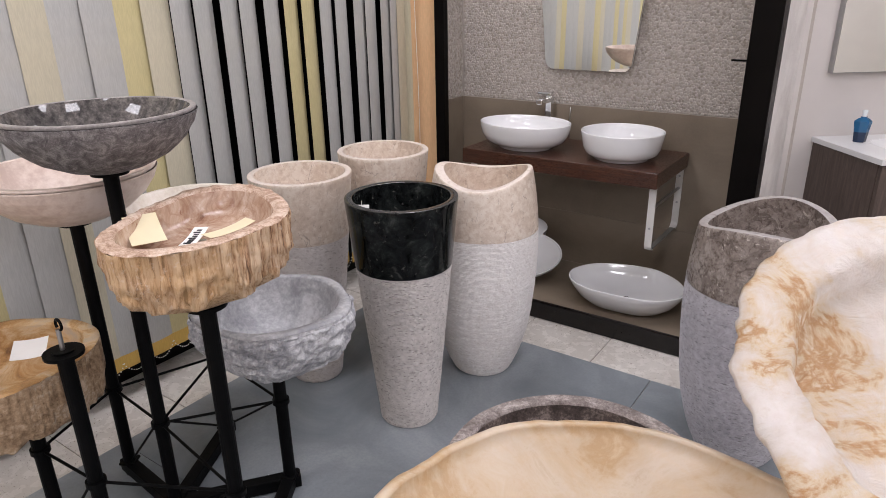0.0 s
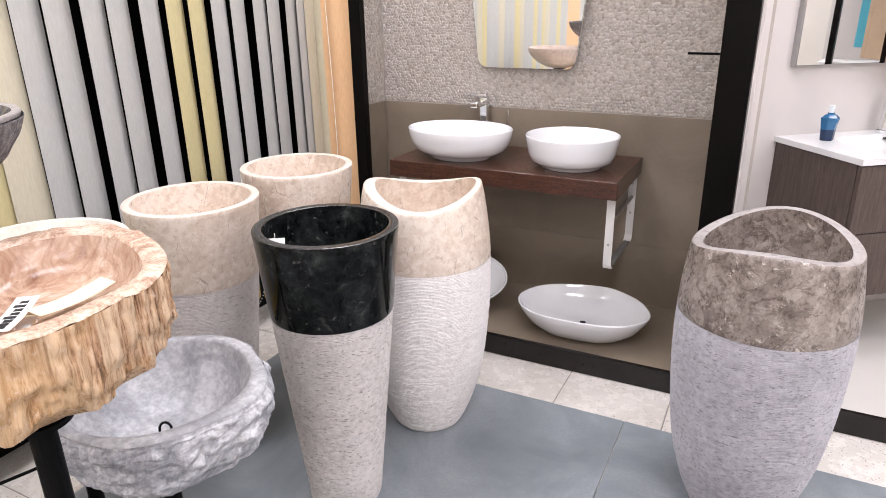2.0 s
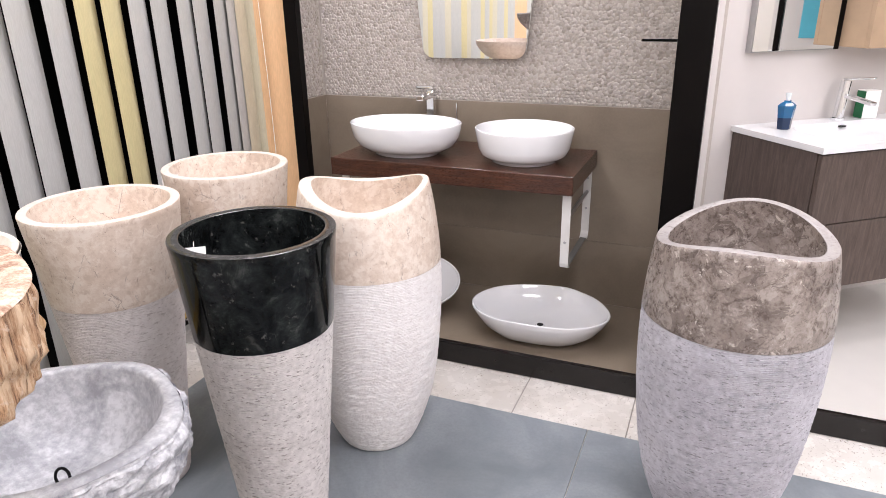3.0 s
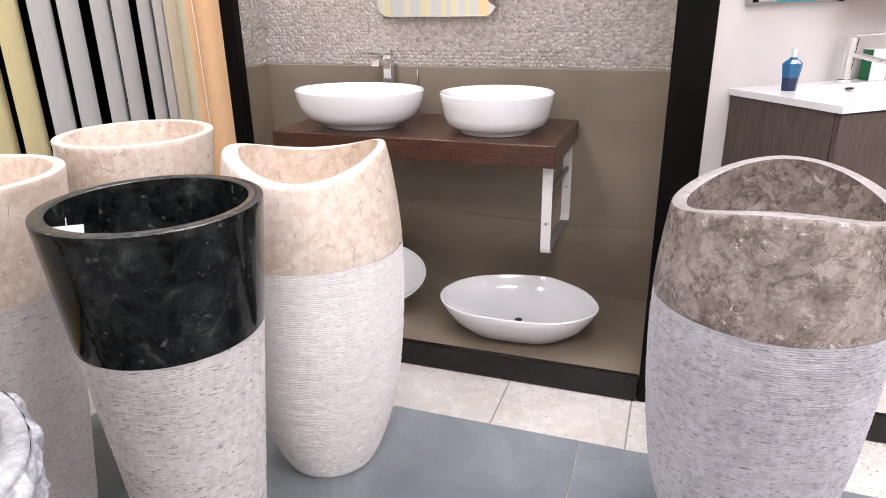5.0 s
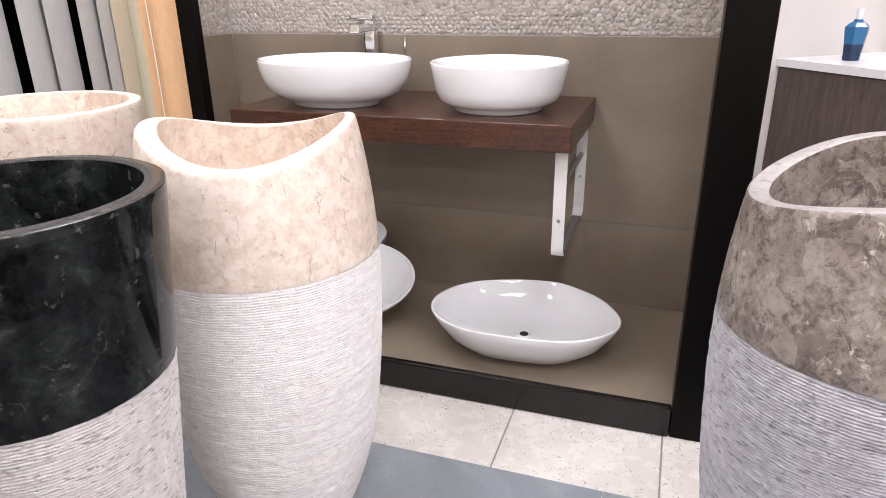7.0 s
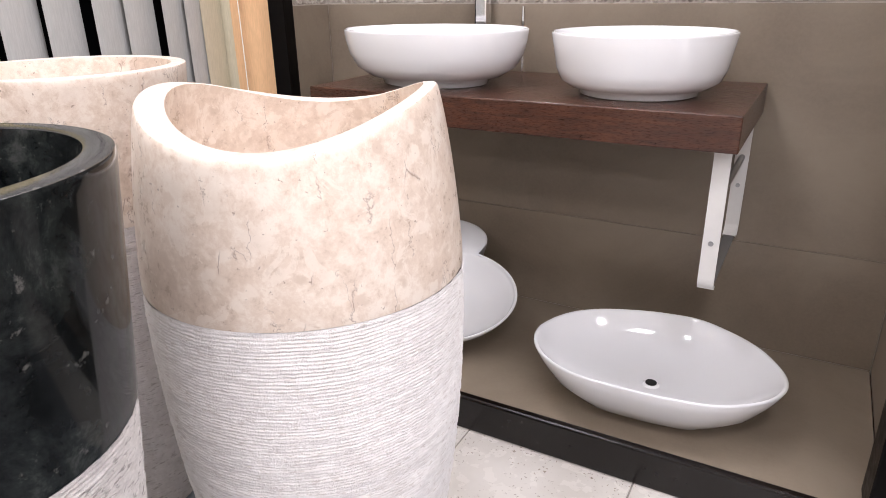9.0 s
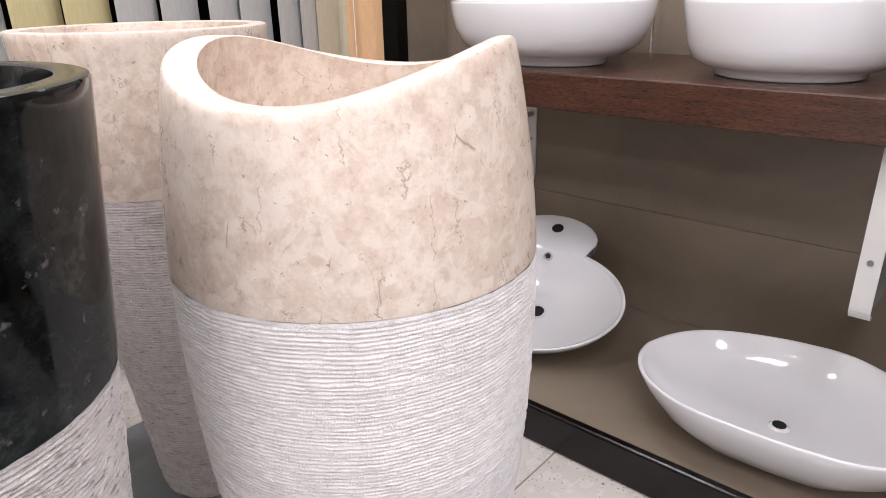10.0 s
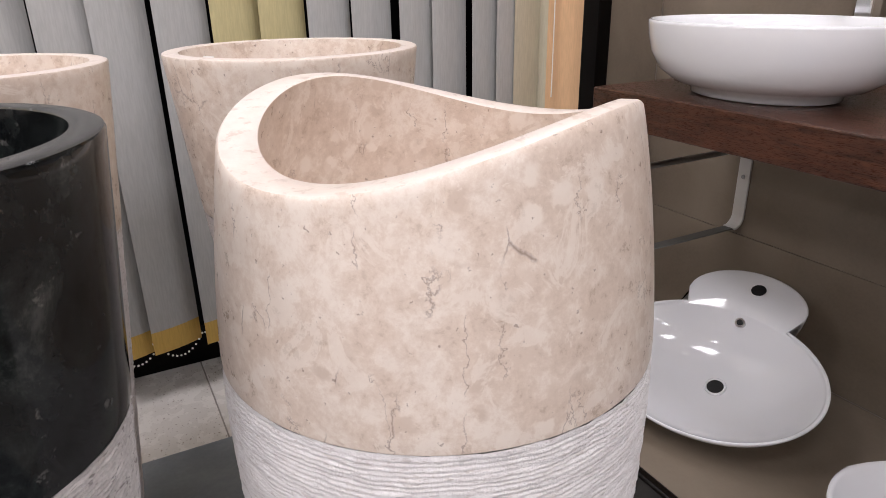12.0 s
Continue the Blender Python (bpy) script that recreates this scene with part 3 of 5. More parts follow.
def build_blind():
    t = thing("vertical_blind", "vertical fabric blind of grey and yellow slats before a dark window", "blind", (-2.1325, 0, 0))
    boxed("headrail", WHITE_STEEL, (-0.03, 0.03, Y_SOUTH + 0.05, 3.55, CEIL - 0.06, CEIL - 0.002), t)
    kinds = {k: slat_mesh("slat", m, 0.205, CEIL - 0.06) for k, m in (("g", FAB_GREY), ("y", FAB_YELLOW), ("c", FAB_CREAM), ("o", FAB_ORANGE))}
    hem = slat_mesh("hem", FAB_AMBER, 0.143, 0.206)
    v, f = [], []
    for i in range(13):
        s = i / 12
        bm = bmesh.new()
        bmesh.ops.create_icosphere(bm, subdivisions=1, radius=0.0032)
        n0 = len(v)
        v += [(p.co.x, p.co.y + s * 0.12, p.co.z - 0.05 * (1 - (2 * s - 1) ** 2)) for p in bm.verts]
        f += [tuple(n0 + q.index for q in face.verts) for face in bm.faces]
        bm.free()
    chain = mesh_of("bead_chain", v, f, CORD)
    first, pitch = 1.708, 0.1157
    yellow = {5: "y", 6: "y", 13: "c", -1: "c", -2: "y", -5: "c", -8: "y", -9: "c", -12: "y", -14: "y", -15: "c", -18: "y", -21: "o", -22: "o", -23: "o", -24: "o"}
    uneven = {1: -0.01, 3: -0.012, 5: 0.006, 9: 0.012, 10: -0.006, 12: -0.037, 13: -0.09}
    for k in range(-40, 14):
        y = first + pitch * k + uneven.get(k, 0.0)
        if y < Y_SOUTH + 0.1:
            continue
        open_by = 17.0 if y > 1.66 else 4.0
        wob = math.sin(k * 12.9898) * 1.5
        m = pose(0.004 * math.sin(k * 3.7), y, 0, 0, 0, open_by + wob)
        s = link("slat", kinds[yellow.get(k, "g")], t, m=m)
        link("hem", hem, s, "amber weighted hem")
        link("bead_chain", chain, t, m=pose(0.008, y - 0.06, 0.172))
    return t


build_blind()


def build_panel():
    t = thing("curtain_panel", "flat apricot fabric panel beside the booth post", "curtain", (-2.0, 3.16, 0))
    v, f = [], []
    n = 25
    ring = []
    for i in range(n):
        u = -0.096 + 0.17 * i / (n - 1)
        ring.append((u, 0.004 * math.sin(u * 60) - 0.002))
    ring += [(u, w + 0.003) for u, w in ring[::-1]]
    v, f = rings([[(a, b, z) for a, b in ring] for z in (0.05, 1.4, CEIL - 0.002)], len(ring), True, True)
    link("panel", mesh_of("panel", v, f, FAB_ORANGE, False), t)
    ring = [(-0.194 + 0.097 * i / 12, 0.006 + 0.003 * math.sin(i * 0.5)) for i in range(13)]
    ring += [(u, w + 0.002) for u, w in ring[::-1]]
    v, f = rings([[(a, b, z) for a, b in ring] for z in (0.05, 1.4, CEIL - 0.002)], len(ring), True, True)
    link("panel", mesh_of("panel", v, f, FAB_CREAM, False), t, "cream edge strip of the panel")
    bm = bmesh.new()
    pts = [(-0.06 + 0.018 * s + 0.004 * math.sin(s * 9), -0.02, 2.7 - 2.0 * s) for s in [i / 24 for i in range(25)]]
    for a, b in zip(pts, pts[1:]):
        rod(bm, a, b, 0.0016, 6)
    part("pull_cord", bm, CORD, t, "thin white pull cord")


build_panel()


# ---- pedestal washbasins ----
def pedestal(name, label, at, height, seam, table, inner_t, up_mat, low_mat, saddle=0.0, axis=0.0, groove=0.005, deep=0.0058, seed=0, rough=0.0016, rim_mat=None, taper=0.0, lean=0.0, nod=0.0):
    """table: (z, radius). The upper part is polished, the lower cut in level grooves. saddle: how far the rim dips at right angles to axis (degrees)."""
    t = thing(name, label, "washbasin", at, group="pedestal washbasins")
    seg = 180

    def rim(th):
        return height - saddle * math.sin(th - radians(axis)) ** 2 + lean * math.sin(th - radians(axis)) + nod * math.cos(th - radians(axis))

    def wall(th):
        return inner_t * (1 - taper * max(0.0, math.cos(th - radians(axis))) ** 2)

    ang = [2 * math.pi * j / seg for j in range(seg)]
    # lower part
    rows = [[(0.82 * ramp_of(table, 0) * math.cos(a), 0.82 * ramp_of(table, 0) * math.sin(a), 0.0) for a in ang]]
    z, zs = 0.0, []
    while z < seam - 0.003:
        zs.append(z)
        z += 0.001
    zs.append(seam - 0.0005)
    for z in zs:
        r0 = smooth_of(table, z)
        row = []
        for a in ang:
            c, s = math.cos(a), math.sin(a)
            wob = nz(c + seed, s, z * 2.0, 3.0) * 0.0025 + nz(seed, c * 0.3, z * 40, 1.0) * 0.0012 + nz(c * 14, s * 14 + seed, z * 40, 1.0) * 0.0005
            ph = (z + wob) / groove
            saw = abs(2 * (ph - math.floor(ph)) - 1)
            own = 0.4 + 1.3 * max(0.0, nz(c * 1.6, s * 1.6 + seed, math.floor(ph) * 0.73, 1.0) + 0.4)
            cut = deep * saw ** 1.7 * own * (0.45 + 1.1 * max(0.0, nz(c * 9, s * 9 + seed, z * 60, 1.0) + 0.15)) * min(1.0, max(0.0, (seam - z) / 0.006 - 0.4))
            chip = rough * max(0.0, nz(c * r0 + seed, s * r0, z, 55.0)) * 1.6 + rough * nz(c * r0, s * r0 + seed, z, 120.0)
            edge = 0.004 * max(0.0, 1 - z / 0.01)
            r = r0 - cut - chip - edge
            row.append((r * c, r * s, z))
        rows.append(row)
    rl = smooth_of(table, seam)
    v, f = rings(rows, seg, False, True)
    link("lower_body", mesh_of("lower_body", v, f, low_mat), t, "level-grooved rough stone lower body")
    # upper part: outside, rounded rim, inside bowl
    rows = [[((rl - 0.0004) * math.cos(a), (rl - 0.0004) * math.sin(a), seam) for a in ang]]
    n = 22
    for i in range(1, n + 1):
        row = []
        for a in ang:
            h = rim(a) - 0.004
            z = seam + (h - seam) * i / n
            r = smooth_of(table, z) + 0.0004
            row.append((r * math.cos(a), r * math.sin(a), z))
        rows.append(row)
    for dr, dz in ((0.0012, 0.0028), (0.004, 0.004)):
        rows.append([((smooth_of(table, rim(a)) - dr) * math.cos(a), (smooth_of(table, rim(a)) - dr) * math.sin(a), rim(a) - 0.004 + dz) for a in ang])
    k1 = len(rows)
    for dr, dz in ((0.003, 0.0), (0.0005, -0.0015)):
        rows.append([((smooth_of(table, rim(a)) - wall(a) + dr) * math.cos(a), (smooth_of(table, rim(a)) - wall(a) + dr) * math.sin(a), rim(a) + dz) for a in ang])
    k2 = len(rows)
    zb = seam + 0.02
    for s in (0.04, 0.15, 0.3, 0.45, 0.6, 0.72, 0.82, 0.9, 0.96, 1.0):
        row = []
        for a in ang:
            top = rim(a) - 0.002
            z = top + (zb - top) * math.sin(s * math.pi / 2)
            r = (smooth_of(table, z) - wall(a)) * max(0.12, math.cos(s * math.pi / 2) ** 0.28 if s < 1 else 0.12)
            row.append((r * math.cos(a), r * math.sin(a), z))
        rows.append(row)
    v, f = rings(rows[:k1 - 1], seg)
    link("basin", mesh_of("basin", v, f, up_mat), t, "polished stone basin wall")
    v, f = rings(rows[k1 - 2:k2], seg)
    link("rim", mesh_of("rim", v, f, rim_mat or up_mat), t, "honed flat rim")
    v, f = rings(rows[k2 - 1:], seg, True, False)
    link("hollow", mesh_of("hollow", v, f, up_mat), t, "polished hollow")
    bm = bmesh.new()
    bmesh.ops.create_cone(bm, cap_ends=True, segments=24, radius1=0.022, radius2=0.02, depth=0.006, matrix=Matrix.Translation((0, 0, zb + 0.003)))
    part("drain", bm, CHROME, t, "chrome drain")
    return t


BARREL = [(z, r * 1.033) for z, r in [(0.0, 0.12), (0.04, 0.139), (0.1, 0.162), (0.2, 0.19), (0.32, 0.208), (0.45, 0.219), (0.58, 0.2235), (0.68, 0.221), (0.78, 0.212), (0.88, 0.197), (0.95, 0.18)]]
CONE_B = [(0.0, 0.112), (0.904, 0.201), (0.95, 0.2055)]
CONE_A = [(0.0, 0.108), (0.91, 0.205), (0.95, 0.209)]
pedestal("pedestal_washbasin", "cream limestone barrel washbasin with a saddle-shaped rim", (-1.051, 2.2435, 0.006), 0.912, 0.658, BARREL, 0.037, CREAM, CREAM_CUT, 0.051, 24, seed=1, deep=0.0026, rim_mat=CREAM_RIM, taper=0.5, lean=0.002)
pedestal("pedestal_washbasin", "grey-brown marble barrel washbasin with a saddle-shaped rim", (0.024, 2.2306, 0.006), 0.899, 0.6584, BARREL, 0.03, GREY_MARBLE, GREY_CUT, 0.046, -97, seed=7, rim_mat=GREY_RIM, lean=0.008, nod=-0.011)
pedestal("pedestal_washbasin", "black marble cone washbasin over a pale grey body", (-1.092, 1.756, 0.006), 0.904, 0.652, CONE_B, 0.028, BLACK_MARBLE, LGREY_CUT, seed=13, deep=0.0058, rough=0.0014, rim_mat=BLACK_RIM)
pedestal("pedestal_washbasin", "cream limestone cone washbasin with round rim beside the display rack", (-1.626, 1.784, 0.006), 0.9095, 0.654, CONE_A, 0.026, CREAM, BEIGE_CUT, seed=19, deep=0.0026, rough=0.0014, rim_mat=CREAM_RIM)
pedestal("pedestal_washbasin", "cream limestone cone washbasin with round rim beside the blind", (-1.596, 2.267, 0.006), 0.912, 0.655, CONE_A, 0.026, CREAM, BEIGE_CUT, seed=23, deep=0.0026, rim_mat=CREAM_RIM)


def price_tag(at, rz, tilt, w=0.05, h=0.035, mat=WHITE_CARD, label="small white folded price tag on the rim"):
    t = thing("price_tag", label, "tag", at, rz)
    bm = bmesh.new()
    box(bm, -w / 2, w / 2, -0.0006, 0.0006, 0, h, m=pose(0, 0, 0, tilt))
    part("card", bm, mat, t)
    bm = bmesh.new()
    rod(bm, (0, 0.002, h * 0.8), (0, 0.012, h * 1.35), 0.0008, 6)
    part("string", bm, CORD, t)
    return t


price_tag((-1.177, 1.640, 0.856), 35, -25)
price_tag((-1.716, 2.132, 0.868), 40, -20)


# ---- booth: shelf and basins ----
def build_shelf():
    t = thing("wall_shelf", "dark stained thick wooden shelf on white wall brackets", "shelf", (-1.585, 2.905, 0.729))
    boxed("board", WENGE, (0, 1.04, 0, 0.4935, 0, 0.074), t, bevel=0.003)
    for bx in (0.012, 0.99):
        br = new("bracket")
        br.parent = t
        br.matrix_basis = pose(bx, 0, 0)
        br["label"] = "white painted steel loop bracket"
        w, y0, y1, zb, rad, th = 0.034, 0.066, 0.493, -0.325, 0.03, 0.005
        # lower run of the white loop, shelf shade put into its colour
        boxed("lower_strap", STRAP_SHADE, (0.004, w - 0.004, y0 + rad, y1 - rad, zb + 0.0005, zb + 0.0045), br, "lower strap, grey for the shade under the shelf", bevel=0.0)
        loop = [(y0, -0.0006)]
        for cy, a0, a1 in ((y0 + rad, 180, 270), (y1 - rad, 270, 360)):
            loop += [(cy + rad * math.cos(radians(a0 + (a1 - a0) * i / 6)), zb + rad + rad * math.sin(radians(a0 + (a1 - a0) * i / 6))) for i in range(7)]
        loop.append((y1, -0.0006))
        cy, cz = (y0 + y1) / 2, zb / 2
        for nm, pts in (("front_leg", loop[:8]), ("wall_leg", loop[8:])):
            v, f = [], []
            for y, z in pts:
                yi = cy + (y - cy) * (1 - 2 * th / (y1 - y0))
                zi = z if z > -0.001 else cz + (z - cz) * (1 - 2 * th / abs(zb))
                v += [(0, y, z), (w, y, z), (w, yi, zi), (0, yi, zi)]
            for i in range(len(pts) - 1):
                for k in range(4):
                    n = (k + 1) % 4
                    f.append((4 * i + k, 4 * i + n, 4 * i + 4 + n, 4 * i + 4 + k))
            f += [(3, 2, 1, 0), tuple(4 * (len(pts) - 1) + k for k in range(4))]
            link(nm, mesh_of(nm, v, f, WHITE_STEEL, False), br)
        bm = bmesh.new()
        rod(bm, (w / 2, y0 + 0.004, -0.115), (w / 2, y1 - 0.004, -0.115), 0.008)
        part("brace", bm, STEEL, br, "grey steel tie rod")
        for yy, zz in ((y0 - 0.002, -0.21), (y1 - 0.007, -0.05), (y1 - 0.007, -0.19)):
            bm = bmesh.new()
            rod(bm, (w / 2, yy + 0.003, zz), (w / 2, yy, zz), 0.0055, 12)
            part("screw", bm, STEEL, br)
    return t


build_shelf()


def vessel(name, label, at, rz, ax, ay, rows_fz, mat, seg=72, outline=None, drain=0.021, drain_z=None, category="washbasin", warp=None, parts=True):
    """A bowl: rows of (fraction of the outline, height) from the foot up the outside, over the rim and down the inside."""
    t = thing(name, label, category, at, rz)
    rows = []
    for fr, z in rows_fz:
        row = []
        for j in range(seg):
            a = 2 * math.pi * j / seg
            k = outline(a) if outline else 1.0
            p = (ax * fr * k * math.cos(a), ay * fr * k * math.sin(a), z)
            row.append(warp(p, a, fr) if warp else p)
        rows.append(row)
    v, f = rings(rows, seg, True, True)
    link("bowl", mesh_of("bowl", v, f, mat), t)
    if drain:
        dz = drain_z if drain_z is not None else rows_fz[-1][1]
        bm = bmesh.new()
        bmesh.ops.create_cone(bm, cap_ends=True, segments=28, radius1=drain * 1.25, radius2=drain, depth=0.004, matrix=Matrix.Translation((0, 0, dz + 0.002)))
        part("drain_ring", bm, CHROME if category != "washbasin" or mat != CERAMIC else CERAMIC, t)
        # solid disc on the ring, its dark colour is the hole's shade
        bm = bmesh.new()
        bmesh.ops.create_cone(bm, cap_ends=True, segments=28, radius1=drain * 0.8, radius2=drain * 0.8, depth=0.002, matrix=Matrix.Translation((0, 0, dz + 0.0052)))
        part("drain_hole", bm, HOLE_SHADE_AND_PLUG, t, "dark disc for the shade in the drain hole")
    return t


OVAL = [(0.54, 0.0), (0.58, 0.004), (0.59, 0.016), (0.74, 0.024), (0.875, 0.046), (0.955, 0.078), (0.99, 0.11), (1.0, 0.132), (0.998, 0.136), (0.985, 0.1375), (0.972, 0.135), (0.955, 0.12), (0.9, 0.09), (0.78, 0.06), (0.55, 0.04), (0.25, 0.033), (0.1, 0.032)]
DRUM = [(0.62, 0.0), (0.66, 0.004), (0.665, 0.012), (0.78, 0.02), (0.88, 0.034), (0.935, 0.06), (0.965, 0.095), (1.0, 0.132), (0.998, 0.136), (0.985, 0.1375), (0.97, 0.135), (0.945, 0.11), (0.9, 0.07), (0.8, 0.045), (0.55, 0.034), (0.25, 0.03), (0.1, 0.029)]
vessel("countertop_basin", "white glazed ceramic oval basin on the wooden shelf", (-1.311, 3.083, 0.803), 0, 0.247, 0.19, OVAL, CERAMIC)
vessel("countertop_basin", "white glazed ceramic round basin on the wooden shelf", (-0.793, 3.106, 0.803), 0, 0.2, 0.19, DRUM, CERAMIC)

EGG = [(-180, 0.29), (-165, 0.293), (-150, 0.283), (-135, 0.262), (-100, 0.212), (-70, 0.216), (-43, 0.256), (-10, 0.297), (18, 0.262), (48, 0.226), (70, 0.216), (95, 0.2), (125, 0.209), (160, 0.26), (180, 0.286)]
SHALLOW = [(0.42, 0.0), (0.48, 0.004), (0.62, 0.022), (0.82, 0.06), (0.95, 0.1), (1.0, 0.122), (0.998, 0.126), (0.985, 0.1275), (0.965, 0.124), (0.9, 0.098), (0.76, 0.066), (0.55, 0.042), (0.3, 0.032), (0.1, 0.03)]


def egg(a):
    d = math.degrees(math.atan2(math.sin(a), math.cos(a)))
    return smooth_of(EGG, d)


LEAN_OUT = SHALLOW[:9]
SHALLOW = [(fr, z * 1.07) for fr, z in [(0.5, 0.0), (0.58, 0.004), (0.7, 0.02), (0.85, 0.055), (0.95, 0.095)] + SHALLOW[5:]]


def build_wall_basin():
    """Wide oval basin with a rounded tap ledge behind it, tilted towards the room."""
    t = thing("wall_basin", "white glazed oval basin with rounded tap ledge, tilted in the booth", "washbasin")
    t.matrix_basis = pose(-1.366, 3.258, 0.328, 25, 0, 13) @ pose(0, -0.44, -0.119)
    seg = 128
    BW, BD, CY = 0.252, 0.18, 0.19
    LX, LY, LA, LB = -0.012, 0.21, 0.136, 0.092

    def out(a):
        """Plan radius from the bowl's middle: the oval joined with the ledge's oval."""
        c, sn = math.cos(a), math.sin(a)
        re = 1.0 / math.sqrt((c / BW) ** 2 + (sn / BD) ** 2)
        qa = (c / LA) ** 2 + (sn / LB) ** 2
        qb = c * LX / LA**2 + sn * LY / LB**2
        qc = (LX / LA) ** 2 + (LY / LB) ** 2 - 1
        disc = qb * qb - qa * qc
        rl = (qb + math.sqrt(disc)) / qa if disc > 0 and sn > 0 else 0.0
        return 0.5 * (re + rl + math.sqrt((re - rl) ** 2 + 0.0001)) - 0.0002

    ang = [2 * math.pi * j / seg for j in range(seg)]
    rows = []
    for fr, z in LEAN_OUT:
        rows.append([(out(a) * fr * math.cos(a), CY + out(a) * fr * math.sin(a), z * 0.95) for a in ang])
    # the inner lip follows the oval alone, so that the ledge stays a flat deck
    for fr, z in ((0.965, 0.1205), (0.945, 0.116), (0.88, 0.098), (0.74, 0.068), (0.55, 0.044), (0.3, 0.033), (0.09, 0.031)):
        rows.append([(BW * fr * math.cos(a), CY + BD * fr * math.sin(a), z * 0.95) for a in ang])
    v, f = rings(rows, seg, True, True)
    link("bowl", mesh_of("bowl", v, f, CERAMIC), t)
    # no openings are cut: dark discs give the shade of both holes
    for nm, px, py, pz, r in (("tap_hole", 0.0, 0.44, 0.1197, 0.0165), ("drain_hole", 0.012, CY + 0.012, 0.0325, 0.018)):
        bm = bmesh.new()
        bmesh.ops.create_cone(bm, cap_ends=True, segments=28, radius1=r, radius2=r, depth=0.002, matrix=Matrix.Translation((px, py, pz)))
        part(nm, bm, HOLE_SHADE_AND_PLUG, t, "dark disc for the shade in the round hole")
    bm = bmesh.new()
    for k in range(28):
        a, b = 2 * math.pi * k / 28, 2 * math.pi * (k + 1) / 28
        rod(bm, (0.012 + 0.021 * math.cos(a), CY + 0.012 + 0.021 * math.sin(a), 0.0325), (0.012 + 0.021 * math.cos(b), CY + 0.012 + 0.021 * math.sin(b), 0.0325), 0.003, 8)
    part("drain_ring", bm, CERAMIC, t, "rounded ceramic drain lip", smooth=True)
    bm = bmesh.new()
    bmesh.ops.create_cone(bm, cap_ends=True, segments=20, radius1=0.013, radius2=0.011, depth=0.004, matrix=pose(0.0, 0.349, 0.0975, 38))
    part("overflow", bm, CHROME, t, "chrome overflow ring")
    # dark disc as the shade inside the overflow ring
    bm = bmesh.new()
    bmesh.ops.create_cone(bm, cap_ends=True, segments=20, radius1=0.007, radius2=0.007, depth=0.002, matrix=pose(0.0, 0.3475, 0.0998, 38))
    part("overflow_hole", bm, HOLE_SHADE_AND_PLUG, t, "dark disc for the shade in the overflow")
    return t


build_wall_basin()
vessel("countertop_basin", "white glazed ceramic egg-shaped basin on the booth floor", (-0.675, 3.02, PLAT), 0, 1.0, 1.0, SHALLOW, CERAMIC, seg=96, outline=egg, drain=0.017)


def build_wall_tap():
    t = thing("wall_tap", "chrome single-lever tap standing behind the oval basin", "tap", (-1.311, 3.365, 0.803))
    bm = bmesh.new()
    rod(bm, (0, 0, 0.0), (0, 0, 0.02), 0.024, 24)
    box(bm, -0.019, 0.019, -0.019, 0.019, 0.02, 0.235, 0.005)
    part("body", bm, CHROME, t)
    bm = bmesh.new()
    box(bm, -0.018, 0.018, -0.13, 0.0, 0.2, 0.226, 0.005)
    part("spout", bm, CHROME, t)
    bm = bmesh.new()
    box(bm, -0.07, 0.014, -0.015, 0.015, 0.238, 0.252, 0.004, m=pose(0, 0, 0, 0, 0, 0))
    part("lever", bm, CHROME, t)
    t2 = thing("tap_pin", "thin chrome waste lever behind the oval basin", "tap", (-1.186, 3.365, 0.803))
    bm = bmesh.new()
    rod(bm, (0, 0, 0), (0, 0, 0.18), 0.004, 10)
    part("stem", bm, CHROME, t2)


build_wall_tap()


def build_mirror():
    t = thing("wall_mirror", "frameless tapering mirror with rounded corners on the pebble wall", "mirror", (-1.108, 3.365, 1.18))
    pts = []
    w0, w1, hh, r = 0.24, 0.32, 0.85, 0.05
    corners = [(-w0, 0, 180, 270), (w0, 0, 270, 360), (w1, hh, 0, 90), (-w1, hh, 90, 180)]
    for cx, cz, a0, a1 in corners:
        sx, sz = (1 if cx > 0 else -1), (1 if cz > 0 else -1)
        for i in range(9):
            a = radians(a0 + (a1 - a0) * i / 8)
            pts.append((cx - sx * r + r * math.cos(a), cz - sz * r + r * math.sin(a)))
    n = len(pts)
    for nm, mat, ya, yb, s in (("backing", WHITE_STEEL, 0.008, 0.03, 0.985), ("glass", MIRROR, 0.0, 0.0075, 1.0)):
        rows = [[(x * s, y, hh / 2 + (z - hh / 2) * s) for x, z in pts] for y in (ya, yb)]
        v, f = rings(rows, n, True, True)
        link(nm, mesh_of(nm, v, f, mat, False), t)


build_mirror()


def build_towel_bar():
    t = thing("towel_bar", "thin black steel towel bar on the booth partition", "towel bar", (BX1, 3.28, 1.264))
    bm = bmesh.new()
    rod(bm, (-0.002, 0.05, 0), (-0.2, 0.05, 0), 0.005, 10)
    part("rail", bm, BLACK_STEEL, t)
    bm = bmesh.new()
    box(bm, -0.006, -0.0005, 0.03, 0.07, -0.02, 0.02, 0.001)
    part("wall_plate", bm, BLACK_STEEL, t)


build_towel_bar()


# ---- vanity booth ----
def prism(bm, pts, z0, z1):
    lo = [bm.verts.new((x, y, z0)) for x, y in pts]
    hi = [bm.verts.new((x, y, z1)) for x, y in pts]
    n = len(pts)
    bm.faces.new(lo[::-1])
    bm.faces.new(hi)
    for i in range(n):
        bm.faces.new((lo[i], lo[(i + 1) % n], hi[(i + 1) % n], hi[i]))
    return bm


